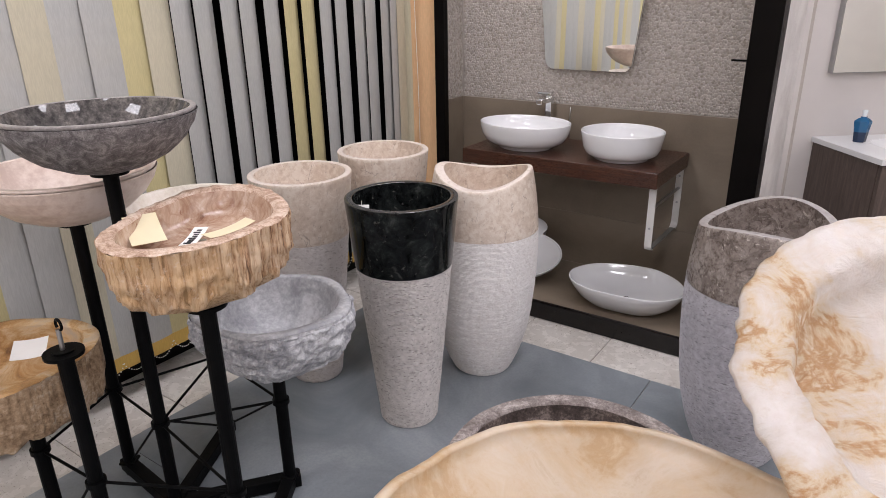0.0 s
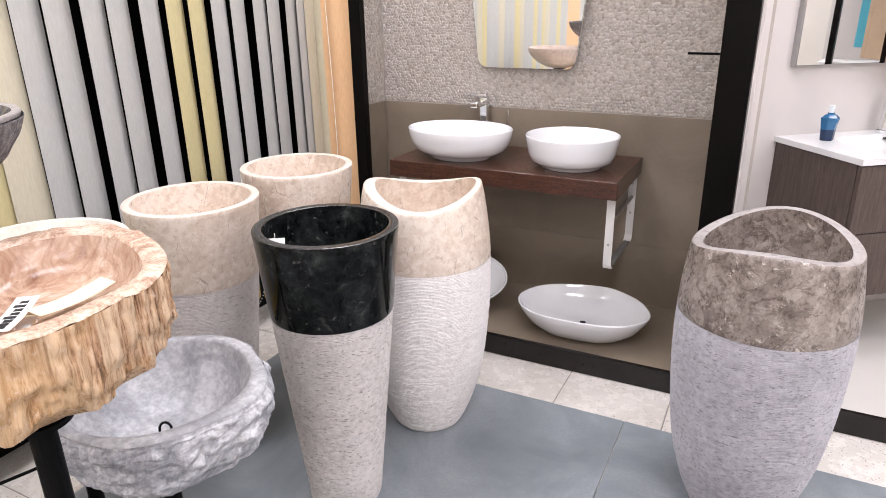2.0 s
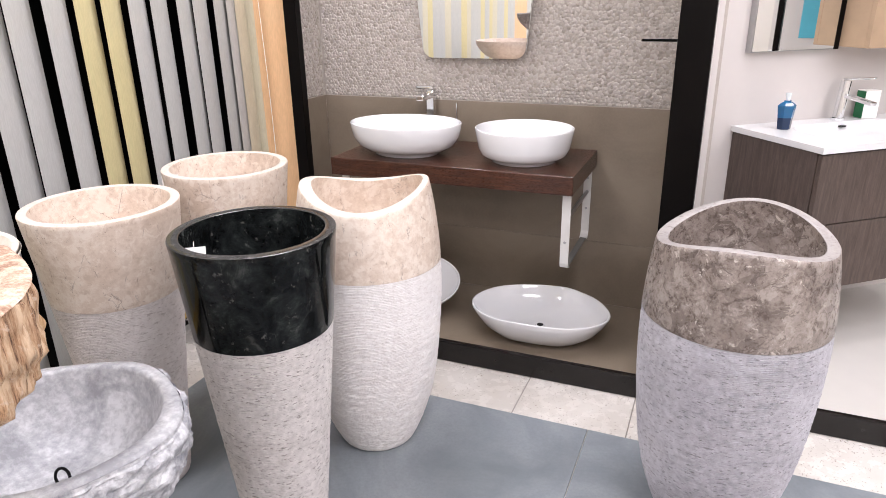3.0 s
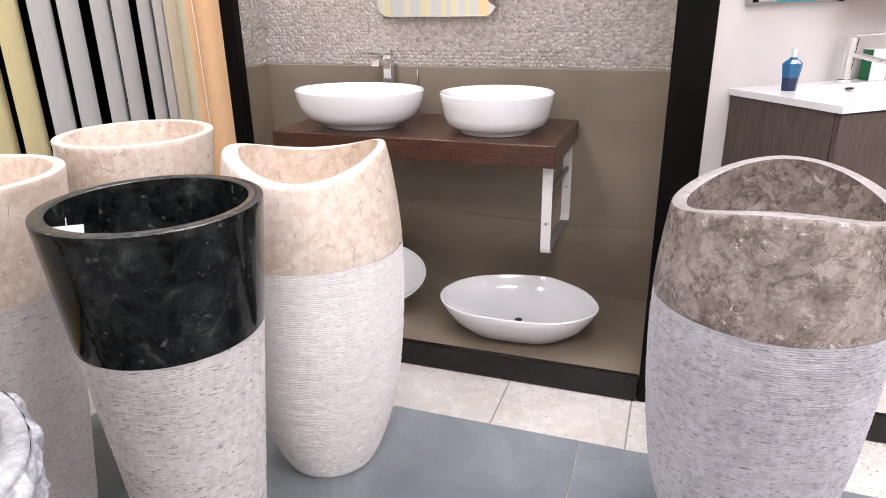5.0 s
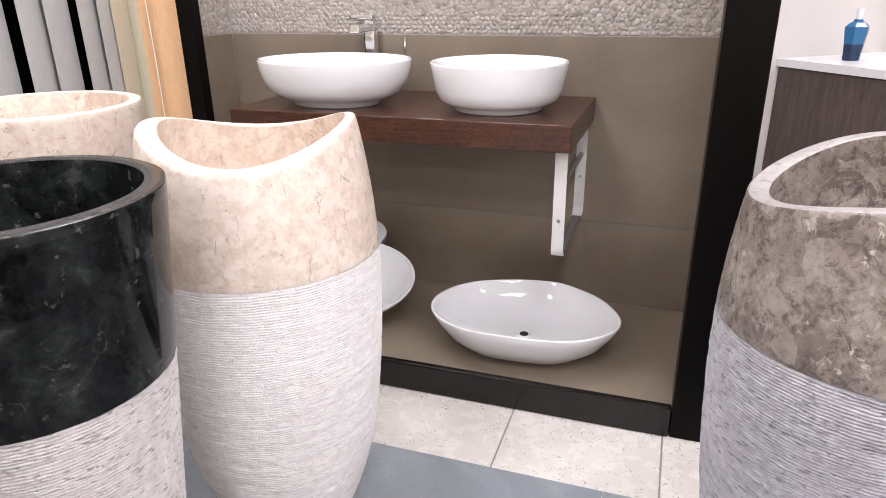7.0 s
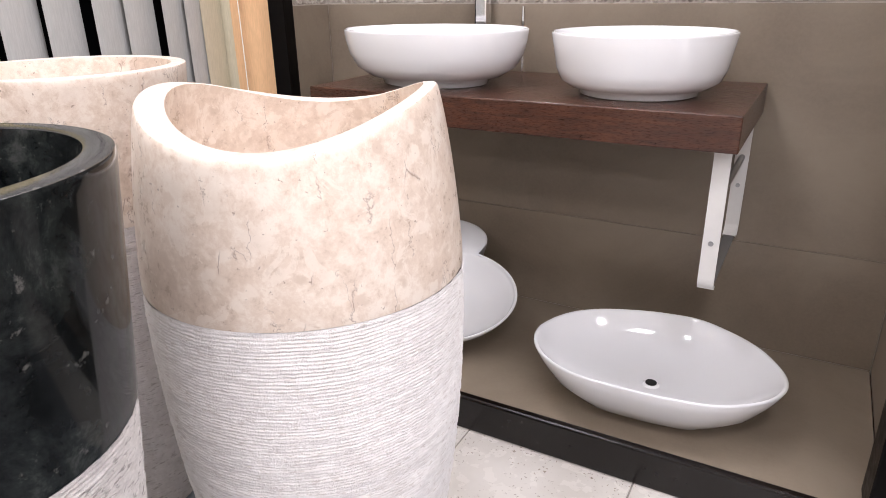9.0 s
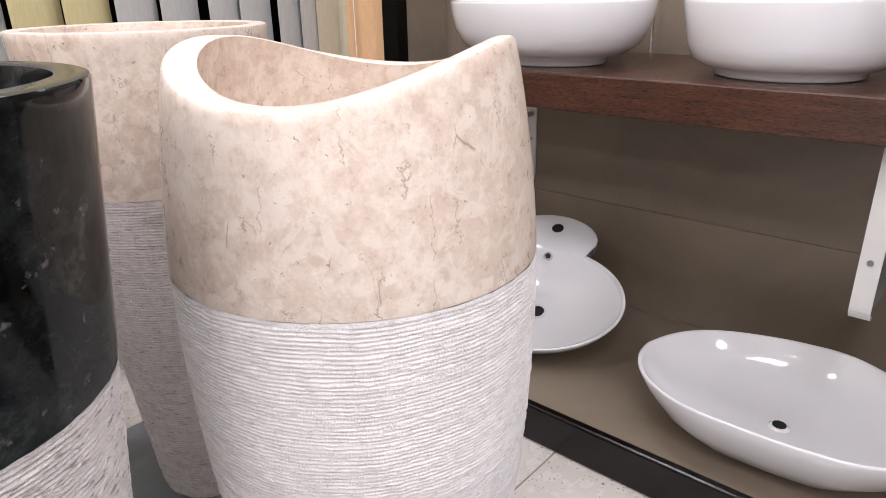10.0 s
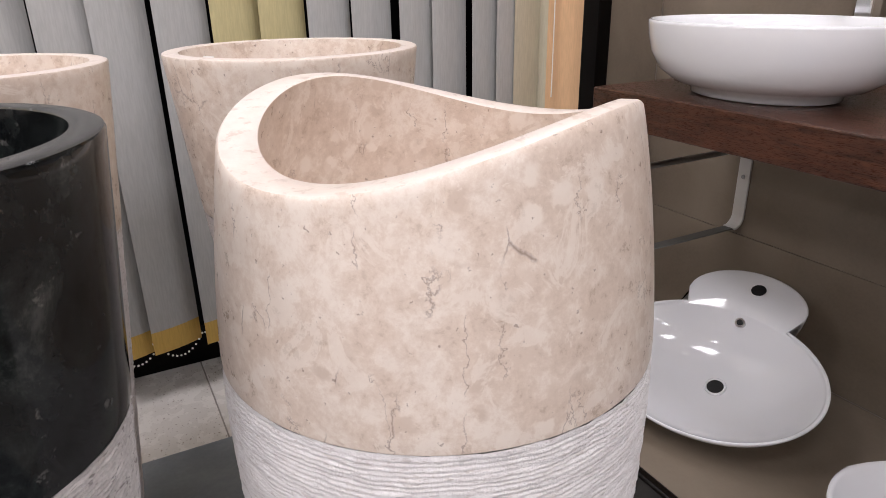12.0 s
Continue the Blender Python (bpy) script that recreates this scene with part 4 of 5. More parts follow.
def build_vanity():
    t = thing("vanity_cabinet", "walnut wall-hung vanity cabinet with a white basin top", "cabinet")
    t.matrix_basis = VAN
    D, W, z0, z1 = 0.459, 0.9, 0.372, 0.90
    boxed("carcass", WALNUT, (0.022, W - 0.022, -D + 0.024, -0.002, z0 + 0.004, 0.868), t)
    boxed("side_panel", WALNUT, (0.003, 0.021, -D + 0.022, -0.002, z0, z1), t, bevel=0.001)
    boxed("side_panel", WALNUT, (W - 0.021, W - 0.003, -D + 0.022, -0.002, z0, z1), t, bevel=0.001)
    for za, zb in ((z0, 0.632), (0.636, z1 - 0.003)):
        boxed("drawer_front", WALNUT, (0.006, W - 0.006, -D, -D + 0.019, za, zb), t, bevel=0.0015)
    # top with a sunk bowl
    bm = bmesh.new()
    x0, x1, y0, y1, zt = -0.006, W + 0.006, -D - 0.01, -0.001, 0.926
    nx, ny = 60, 32
    cx, cy, rx, ry = 0.45, -0.26, 0.30, 0.17
    grid = []
    for j in range(ny + 1):
        row = []
        for i in range(nx + 1):
            x, y = x0 + (x1 - x0) * i / nx, y0 + (y1 - y0) * j / ny
            q = (abs((x - cx) / rx) ** 4 + abs((y - cy) / ry) ** 4) ** 0.25
            z = zt - (0.05 * (1 - min(1.0, q) ** 5) if q < 1 else 0.0)
            row.append(bm.verts.new((x, y, z)))
        grid.append(row)
    for j in range(ny):
        for i in range(nx):
            bm.faces.new((grid[j][i], grid[j][i + 1], grid[j + 1][i + 1], grid[j + 1][i]))
    rim = [grid[0][i] for i in range(nx + 1)] + [grid[j][nx] for j in range(1, ny + 1)] + [grid[ny][i] for i in range(nx - 1, -1, -1)] + [grid[j][0] for j in range(ny - 1, 0, -1)]
    low = [bm.verts.new((v.co.x, v.co.y, 0.9035)) for v in rim]
    for i in range(len(rim)):
        n = (i + 1) % len(rim)
        bm.faces.new((low[i], low[n], rim[n], rim[i]))
    part("basin_top", bm, SOLID_TOP, t, "white moulded basin top", smooth=False)
    # overflow slot as a dark disc, its shade put into the colour
    bm = bmesh.new()
    bmesh.ops.create_cone(bm, cap_ends=True, segments=24, radius1=0.012, radius2=0.012, depth=0.004, matrix=Matrix.Translation((0.45, -0.112, 0.912)) @ Matrix.Diagonal((1.5, 0.9, 1, 1)))
    part("overflow", bm, HOLE_SHADE_AND_PLUG, t, "dark disc for the shade in the overflow slot")


build_vanity()


def build_mixer():
    t = thing("basin_mixer", "chrome single-lever basin mixer on the white vanity top", "tap", (0.43, 3.44, 0.898), -10)
    t.matrix_basis = VAN @ pose(0.47, -0.062, 0.9265)
    bm = bmesh.new()
    rod(bm, (0, 0, 0), (0, 0, 0.012), 0.028, 24)
    rod(bm, (0, 0, 0.012), (0.012, 0, 0.16), 0.021, 24)
    part("body", bm, CHROME, t)
    bm = bmesh.new()
    box(bm, 0.0, 0.15, -0.015, 0.015, -0.008, 0.008, 0.004, m=pose(0.01, 0, 0.105, 0, 8, -90))
    part("spout", bm, CHROME, t)
    bm = bmesh.new()
    box(bm, -0.01, 0.11, -0.012, 0.012, -0.004, 0.004, 0.003, m=pose(0.01, 0, 0.168, 0, -6, -70))
    part("lever", bm, CHROME, t)


build_mixer()


def build_bottle():
    t = thing("soap_bottle", "faceted blue glass bottle with a clear stopper on the vanity", "bottle", (0.165, 3.445, 0.9265), 20)
    prof = [(0.021, 0.0), (0.023, 0.003), (0.026, 0.045), (0.031, 0.085), (0.031, 0.092), (0.02, 0.103), (0.012, 0.107), (0.012, 0.112)]
    seg = 6

    def ringset(pr):
        return [[(1.15 * r * math.cos(2 * math.pi * j / seg), 0.75 * r * math.sin(2 * math.pi * j / seg), z) for j in range(seg)] for r, z in pr]

    v, f = rings(ringset(prof[2:]), seg, True, False)
    link("glass", mesh_of("glass", v, f, BLUE, False), t)
    v, f = rings(ringset([(0.021, 0.0), (0.023, 0.003), (0.0245, 0.024), (0.026, 0.0449)]), seg, True, True)
    link("base", mesh_of("base", v, f, BLUE_DARK, False), t, "dark blue liquid-filled base")
    bm = bmesh.new()
    bmesh.ops.create_cone(bm, cap_ends=True, segments=10, radius1=0.008, radius2=0.011, depth=0.028, matrix=Matrix.Translation((0, 0, 0.126)))
    part("stopper", bm, CLEAR_CAP, t, "clear stopper")


build_bottle()


def build_carton():
    t = thing("carton", "small white and green cardboard box behind the mixer", "box", (0.56, 3.47, 0.898), 8)
    t.matrix_basis = VAN @ pose(0.63, -0.05, 0.9265, 0, 0, -8)
    boxed("box", WHITE_CARD, (-0.035, 0.035, -0.025, 0.025, 0, 0.115), t, bevel=0.001)
    boxed("side_panel", GREEN_CARD, (-0.037, -0.0352, -0.024, 0.024, 0.001, 0.112), t, "green printed side", bevel=0.0)


build_carton()


def build_mirror_cabinet():
    t = thing("wall_mirror", "rectangular mirror with a steel edge on the white plaster wall", "mirror")
    t.matrix_basis = VAN @ pose(0.01, 0, 1.212)
    boxed("frame", STEEL, (0.0, 0.425, -0.03, -0.001, 0.0, 0.8), t, bevel=0.001)
    boxed("glass", MIRROR, (0.004, 0.40, -0.034, -0.0305, 0.004, 0.796), t, bevel=0.0)
    boxed("edge_strip", BLACK_WOOD, (0.401, 0.425, -0.035, -0.0305, 0.0, 0.8), t, "black edge strip", bevel=0.0)
    t = thing("wall_cabinet", "light oak wall cabinet beside the mirror", "cabinet")
    t.matrix_basis = VAN @ pose(0.44, 0, 1.222)
    boxed("body", OAK, (0.0, 0.4, -0.15, -0.001, 0.0, 0.8), t, bevel=0.001)
    boxed("door", OAK, (0.0, 0.4, -0.17, -0.1505, 0.0, 0.8), t, bevel=0.001)


build_mirror_cabinet()


# ---- display rack with stone bowls ----
POSTS = {  # name: x, y, height
    "river": (-1.39, 0.9, 1.15), "blush": (-1.695, 0.927, 0.947), "pale": (-1.58, 1.25, 0.794), "chisel": (-1.17, 1.19, 0.505),
    "fossil": (-0.952, 0.833, 0.905), "bare": (-1.3, 0.645, 0.755), "amber": (-1.57, 0.628, 0.488)}


def build_rack():
    t = thing("display_rack", "black steel rack of round posts with tie rods", "rack", (0, 0, 0.006))
    COL = 0.345
    for k, (x, y, h) in POSTS.items():
        bm = rod(bmesh.new(), (x, y, 0.0), (x, y, h - 0.016), 0.02, 20)
        part("post", bm, BLACK_STEEL, t, smooth=False)
        bm = rod(bmesh.new(), (x, y, h - 0.0155), (x, y, h - 0.0065), 0.048, 28)
        part("top_plate", bm, BLACK_STEEL, t)
        bm = rod(bmesh.new(), (x, y, COL - 0.014), (x, y, COL + 0.014), 0.027, 24)
        bmesh.ops.bevel(bm, geom=[e for e in bm.edges if abs(e.verts[0].co.z - e.verts[1].co.z) < 1e-4], offset=0.006, segments=2, affect="EDGES")
        part("collar", bm, BLACK_STEEL, t)
        bm = box(bmesh.new(), -0.026, 0.026, -0.026, 0.026, 0.046, 0.056, 0.002, m=pose(x, y, 0, 0, 0, 30))
        part("foot_flange", bm, BLACK_STEEL, t)
    p = POSTS
    for a, b in (("river", "blush"), ("river", "pale"), ("river", "chisel"), ("fossil", "river"), ("fossil", "bare"), ("bare", "amber"), ("blush", "pale"), ("chisel", "pale"), ("blush", "amber")):
        (xa, ya, _), (xb, yb, _) = p[a], p[b]
        part("tie_rod", rod(bmesh.new(), (xa, ya, COL), (xb, yb, COL), 0.0045, 8), BLACK_STEEL, t)
        if (a, b) not in (("river", "blush"), ("river", "pale"), ("chisel", "pale"), ("fossil", "bare"), ("bare", "amber")):
            continue
        d = Vector((xb - xa, yb - ya)).normalized() * 0.02
        part("tie_rod", rod(bmesh.new(), (xa + d.x, ya + d.y, COL - 0.006), (xb - d.x, yb - d.y, 0.06), 0.004, 8), BLACK_STEEL, t)
    for a, b in (("river", "blush"), ("river", "pale"), ("river", "chisel"), ("fossil", "bare"), ("bare", "amber"), ("fossil", "chisel")):
        (xa, ya, _), (xb, yb, _) = p[a], p[b]
        L = math.hypot(xb - xa, yb - ya)
        an = math.degrees(math.atan2(yb - ya, xb - xa))
        bm = box(bmesh.new(), 0.0, L + 0.035, -0.021, 0.021, 0, 0.045, 0.003, m=pose(xa, ya, 0.0005 * (len(a) + len(b)), 0, 0, an))
        part("base_bar", bm, BLACK_STEEL, t)
    boxed("maker_label", WHITE_CARD, (-1.23, -1.195, 1.135, 1.15, 0.0485, 0.0493), t, "small white label", bevel=0.0)
    x, y, h = p["bare"]
    part("threaded_bolt", rod(bmesh.new(), (x, y, h - 0.006), (x, y, h + 0.055), 0.006, 12), STEEL, t, "rusty threaded bolt")
    bm = bmesh.new()
    n = 16
    pts = [(x + 0.014 * math.cos(s), y + 0.004, h + 0.066 + 0.014 * math.sin(s)) for s in [2 * math.pi * i / n - 1.2 for i in range(n - 2)]]
    for a, b in zip(pts, pts[1:]):
        rod(bm, a, b, 0.0038, 8)
    part("hook", bm, BLACK_STEEL, t, "dark bent hook")
    part("washer", rod(bmesh.new(), (x, y, h - 0.0062), (x, y, h - 0.001), 0.026, 24), BLACK_STEEL, t)


build_rack()

BOWL = [(0.22, 0.0), (0.42, 0.016), (0.66, 0.05), (0.84, 0.095), (0.95, 0.14), (1.0, 0.178)]
BOWL_IN = [(0.9, 0.186), (0.875, 0.175), (0.8, 0.13), (0.66, 0.085), (0.45, 0.05), (0.2, 0.036), (0.08, 0.034)]


def banded_bowl(name, label, at, ax, ay, hs, outer_mat, rim_mat, in_mat, seg=80, bump=0.0, outline=None, rz=0.0):
    """A stone bowl with its outside, flat rim and polished inside as parts."""
    t = thing(name, label, "washbasin", at, rz)

    def ring(fr, z, amp=0.0):
        row = []
        for j in range(seg):
            a = 2 * math.pi * j / seg
            k = fr * (outline(a) if outline else 1.0)
            x, y = ax * k * math.cos(a), ay * k * math.sin(a)
            if amp:
                d = 1 + amp * nz(x + at[0], y + at[1], z, 26.0) + 0.5 * amp * nz(x, y + 3, z, 60.0)
                x, y = x * d, y * d
            row.append((x, y, z))
        return row

    prof = [(ramp_of([(q, w[0]) for q, w in enumerate(BOWL)], s), ramp_of([(q, w[1]) for q, w in enumerate(BOWL)], s) * hs) for s in np.linspace(0, 5, 31)]
    rows = [ring(fr, z, bump) for fr, z in prof] + [ring(0.995, 0.1781 * hs)]
    v, f = rings(rows, seg, False, True)
    link("outside", mesh_of("outside", v, f, outer_mat), t, "rough stone outside")
    rows = [ring(0.975, 0.1785 * hs), ring(0.985, 0.186 * hs), ring(0.975, 0.189 * hs), ring(0.925, 0.189 * hs), ring(0.918, 0.187 * hs)]
    v, f = rings(rows, seg)
    link("rim", mesh_of("rim", v, f, rim_mat), t, "flat stone rim")
    rows = [ring(0.918, 0.187 * hs)] + [ring(fr * 1.03, z * hs) for fr, z in BOWL_IN[1:]]
    v, f = rings(rows, seg, True)
    link("inside", mesh_of("inside", v, f, in_mat), t, "polished inside")
    # uncut drain, the shade inside it is a dark disc
    bm = bmesh.new()
    bmesh.ops.create_cone(bm, cap_ends=True, segments=24, radius1=0.022, radius2=0.02, depth=0.004, matrix=Matrix.Translation((0, 0, 0.036 * hs)))
    part("drain", bm, HOLE_SHADE_AND_PLUG, t, "dark disc for the shade in the bowl drain")
    return t


def on(post, dz=0.0):
    x, y, h = POSTS[post]
    return (x, y, h + dz)


banded_bowl("stone_bowl", "dark grey pecked river-stone bowl, polished inside, on a rack post", on("river"), 0.243, 0.243, 0.84, RIVER_ROUGH, RIVER_RIM, RIVER_POLISH, bump=0.012)
banded_bowl("stone_bowl", "blush beige smooth stone bowl on a rack post", (-1.695, 0.93, 0.947), 0.262, 0.25, 0.86, PINK_STONE, PINK_STONE, PINK_STONE)
banded_bowl("stone_bowl", "pale cream smooth stone bowl on a rack post", on("pale"), 0.215, 0.215, 0.8, PALE_STONE, PALE_STONE, PALE_STONE)


AMBER_SIDE = simple_stone("beige_fossil_side", srgb(136, 110, 84), srgb(180, 152, 122), srgb(212, 192, 168), 10, 0.85, 0.9, 0.008)
FOSSIL_RIM = simple_stone("petrified_wood_sawn_rim", srgb(150, 116, 94), srgb(198, 170, 148), srgb(224, 206, 190), 20, 0.6, 0.5)


# plan radius by angle of the large fossil basin
FOSSIL_PLAN = [(-180, 0.165), (-155, 0.16), (-130, 0.168), (-105, 0.212), (-83, 0.246), (-66, 0.258), (-50, 0.247), (-26, 0.222), (5, 0.203), (25, 0.212), (48, 0.216), (75, 0.225), (100, 0.254), (118, 0.274), (132, 0.266), (148, 0.24), (163, 0.19), (180, 0.165)]


def build_fossil(name, label, at, rz, ax, ay, h, bark, inside, seed, ridge, depth=0.14, plan=None, under=0.0):
    """A hollowed block of petrified wood: ridged bark wall, flat cut rim, polished hollow."""
    t = thing(name, label, "washbasin", at, rz)
    seg = 320

    def out(a):
        if plan:
            return smooth_of(plan, (math.degrees(a) + 180) % 360 - 180)
        return 1.0 + 0.07 * math.sin(2 * a + seed) + 0.05 * math.sin(3 * a + 1.3 * seed) + 0.03 * nz(math.cos(a) * 2, math.sin(a) * 2, seed, 1.0)

    def deep(x, y):
        # furrows that run down the bark and break off at uneven levels
        return 0.7 * nz(x, y, seed, 26.0) - 1.5 * abs(nz(x, y, seed + 3, 62.0)) + 0.5 * nz(x, y, seed, 140.0)

    rows = []
    if under:
        rows.append([(ax * out(2 * math.pi * j / seg) * 0.45 * math.cos(2 * math.pi * j / seg), ay * out(2 * math.pi * j / seg) * 0.45 * math.sin(2 * math.pi * j / seg), 0.0) for j in range(seg)])
    for i in range(29):
        s = i / 28
        row = []
        for j in range(seg):
            a = 2 * math.pi * j / seg
            c, sn = math.cos(a), math.sin(a)
            k = out(a) * (0.93 + 0.07 * min(1.0, s * 2.2))
            x, y = ax * k * c, ay * k * sn
            low = (0.03 * (0.4 + nz(c * 3, sn * 3, seed, 1.6)) + 0.016 * nz(x, y, seed, 40.0)) * (1 - s) ** 1.5
            z = under + (h - under) * s + low
            brk = nz(x * 9, y * 9, z * 24 + seed, 1.0)
            rg = ridge * (deep(x + 0.003 * brk, y) + 0.5 * brk + 0.35 * nz(x, y, z * 0.5, 90.0)) * min(1.0, 3 * s + 0.6)
            if i == 28:
                rg *= 0.45
            row.append((x + rg * c, y + rg * sn, z))
        rows.append(row)
    v, f = rings(rows, seg, False, True)
    link("bark", mesh_of("bark", v, f, bark), t, "ridged fossil bark side")
    rows = []
    for fr, z in ((1.0, 0.0), (0.985, 0.003), (0.92, 0.004), (0.845, 0.003), (0.825, -0.003), (0.81, -0.2 * depth), (0.785, -0.55 * depth), (0.72, -0.82 * depth), (0.55, -0.95 * depth), (0.3, -0.99 * depth), (0.1, -depth)):
        row = []
        for j in range(seg):
            a = 2 * math.pi * j / seg
            c, sn = math.cos(a), math.sin(a)
            k = out(a) * fr
            wav = 0.004 * nz(c * 9, sn * 9, seed, 1.0) if fr > 0.9 else 0.0
            row.append((ax * k * c, ay * k * sn, h + z + wav))
        rows.append(row)
    v, f = rings(rows[:5], seg)
    link("rim", mesh_of("rim", v, f, FOSSIL_RIM if plan else inside), t, "pale sawn rim")
    v, f = rings(rows[4:], seg, True)
    link("hollow", mesh_of("hollow", v, f, inside), t, "polished hollow with swirling grain")
    bm = bmesh.new()
    bmesh.ops.create_cone(bm, cap_ends=True, segments=24, radius1=0.022, radius2=0.02, depth=0.004, matrix=Matrix.Translation((0, 0, h - depth + 0.002)))
    part("drain", bm, CHROME, t, "chrome drain")
    return t


build_fossil("fossil_basin", "petrified wood basin with ridged bark and polished hollow", (-1.003, 0.872, 0.905), 0, 1.0, 1.0, 0.192, FOSSIL_BARK, FOSSIL_POLISH, 2.1, 0.014, 0.066, FOSSIL_PLAN, 0.05)
build_fossil("fossil_basin", "amber petrified wood basin, low on the rack", (-1.58, 0.608, 0.488), 20, 0.24, 0.22, 0.18, AMBER_SIDE, AMBER_FOSSIL, 4.4, 0.008)


def build_chisel():
    x, y, h = POSTS["chisel"]
    t = thing("stone_bowl", "grey marble bowl with chiselled outside on a rack post", "washbasin", (x + 0.005, y + 0.01, h), 0)
    seg = 220
    R = 0.234

    def facet(px, py, pz):
        w = nz(px, py, pz + 3, 30.0)
        return 0.022 * abs(nz(px + 5 + 0.02 * w, py, pz * 1.3, 17.0)) + 0.010 * abs(nz(px, py + 7 + 0.02 * w, pz, 40.0)) + 0.003 * nz(px, py, pz, 110.0)

    rows = []
    prof = [(0.45, 0.0), (0.62, 0.01), (0.78, 0.035), (0.9, 0.075), (0.97, 0.12), (1.0, 0.165), (0.985, 0.19)]
    for s in np.linspace(0, 6, 49):
        fr = ramp_of([(i, p[0]) for i, p in enumerate(prof)], s)
        z = ramp_of([(i, p[1]) for i, p in enumerate(prof)], s)
        row = []
        for j in range(seg):
            a = 2 * math.pi * j / seg
            c, sn = math.cos(a), math.sin(a)
            k = 1.0 + 0.04 * math.sin(2 * a + 1) + 0.03 * math.sin(5 * a)
            r = R * fr * k
            r += facet(r * c, r * sn, z) * (1.0 if s < 5.7 else 0.3)
            row.append((r * c, r * sn, z))
        rows.append(row)
    v, f = rings(rows, seg, False, True)
    link("outside", mesh_of("outside", v, f, GREY_CHISEL, False), t, "chiselled rugged outside")
    rows = []
    for fr, z in ((0.99, 0.19), (0.975, 0.196), (0.87, 0.197), (0.845, 0.19), (0.8, 0.15), (0.7, 0.1), (0.5, 0.06), (0.25, 0.045), (0.08, 0.043)):
        row = []
        for j in range(seg):
            a = 2 * math.pi * j / seg
            k = 1.0 + (0.04 * math.sin(2 * a + 1) + 0.03 * math.sin(5 * a)) * (1 if fr > 0.9 else 0.3)
            row.append((R * fr * k * math.cos(a), R * fr * k * math.sin(a), z))
        rows.append(row)
    v, f = rings(rows, seg, True)
    link("inside", mesh_of("inside", v, f, GREY_HONED), t, "honed grey inside")
    bm = bmesh.new()
    bmesh.ops.create_cone(bm, cap_ends=True, segments=24, radius1=0.026, radius2=0.022, depth=0.005, matrix=Matrix.Translation((0, 0, 0.047)))
    part("drain", bm, STEEL, t, "dull steel drain")
    bm = bmesh.new()
    pts = [(0.02 * math.cos(q), 0.006 * math.sin(q), 0.068 + 0.016 * math.sin(q)) for q in [2 * math.pi * i / 14 for i in range(15)]]
    for a, b in zip(pts, pts[1:]):
        rod(bm, a, b, 0.003, 8)
    part("ring_pull", bm, BLACK_STEEL, t, "dark ring pull")


build_chisel()


def paper(at, rz, w, h, mat, label, bars=False, curl=0.01, tilt=0.0, roll=0.0):
    t = thing("label_card", label, "label", at, rz)
    t.matrix_basis = pose(at[0], at[1], at[2], tilt, roll, rz)
    n = 8
    v, f = [], []
    for i in range(n + 1):
        u = -w / 2 + w * i / n
        z = curl * (2 * i / n - 1) ** 2
        v += [(u, -h / 2, z), (u, h / 2, z), (u, -h / 2, z + 0.0008), (u, h / 2, z + 0.0008)]
    for i in range(n):
        a, b = 4 * i, 4 * i + 4
        f += [(a, a + 1, b + 1, b), (a + 2, b + 2, b + 3, a + 3), (a, b, b + 2, a + 2), (a + 1, a + 3, b + 3, b + 1)]
    f += [(0, 2, 3, 1), (4 * n, 4 * n + 1, 4 * n + 3, 4 * n + 2)]
    link("sheet", mesh_of("sheet", v, f, mat, False), t)
    if bars:
        bm = bmesh.new()
        for i in range(8):
            u = -w * 0.42 + i * w * 0.105
            box(bm, u, u + w * 0.07, -h * 0.2, h * (0.16 if i % 3 else 0.3), curl * (2 * u / w) ** 2 + 0.0012, curl * (2 * u / w) ** 2 + 0.0018)
        part("print_mark", bm, PRINT, t, "dark printed marks")
    return t


FH = 0.905 + 0.192
paper((-1.077, 0.787, FH - 0.024), -23, 0.12, 0.075, CARD, "cream paper slip inside the fossil basin", curl=0.006, roll=17)
paper((-1.002, 0.862, FH - 0.049), 128, 0.125, 0.034, WHITE_CARD, "white printed card inside the fossil basin", bars=True, curl=0.004)
paper((-0.969, 0.937, FH - 0.046), 85, 0.125, 0.042, CARD, "cream paper strip inside the fossil basin", curl=0.006, roll=-4)
paper((-1.52, 0.653, 0.488 + 0.2), 55, 0.085, 0.08, WHITE_CARD, "white paper slip on the amber fossil basin", curl=0.004, tilt=14)


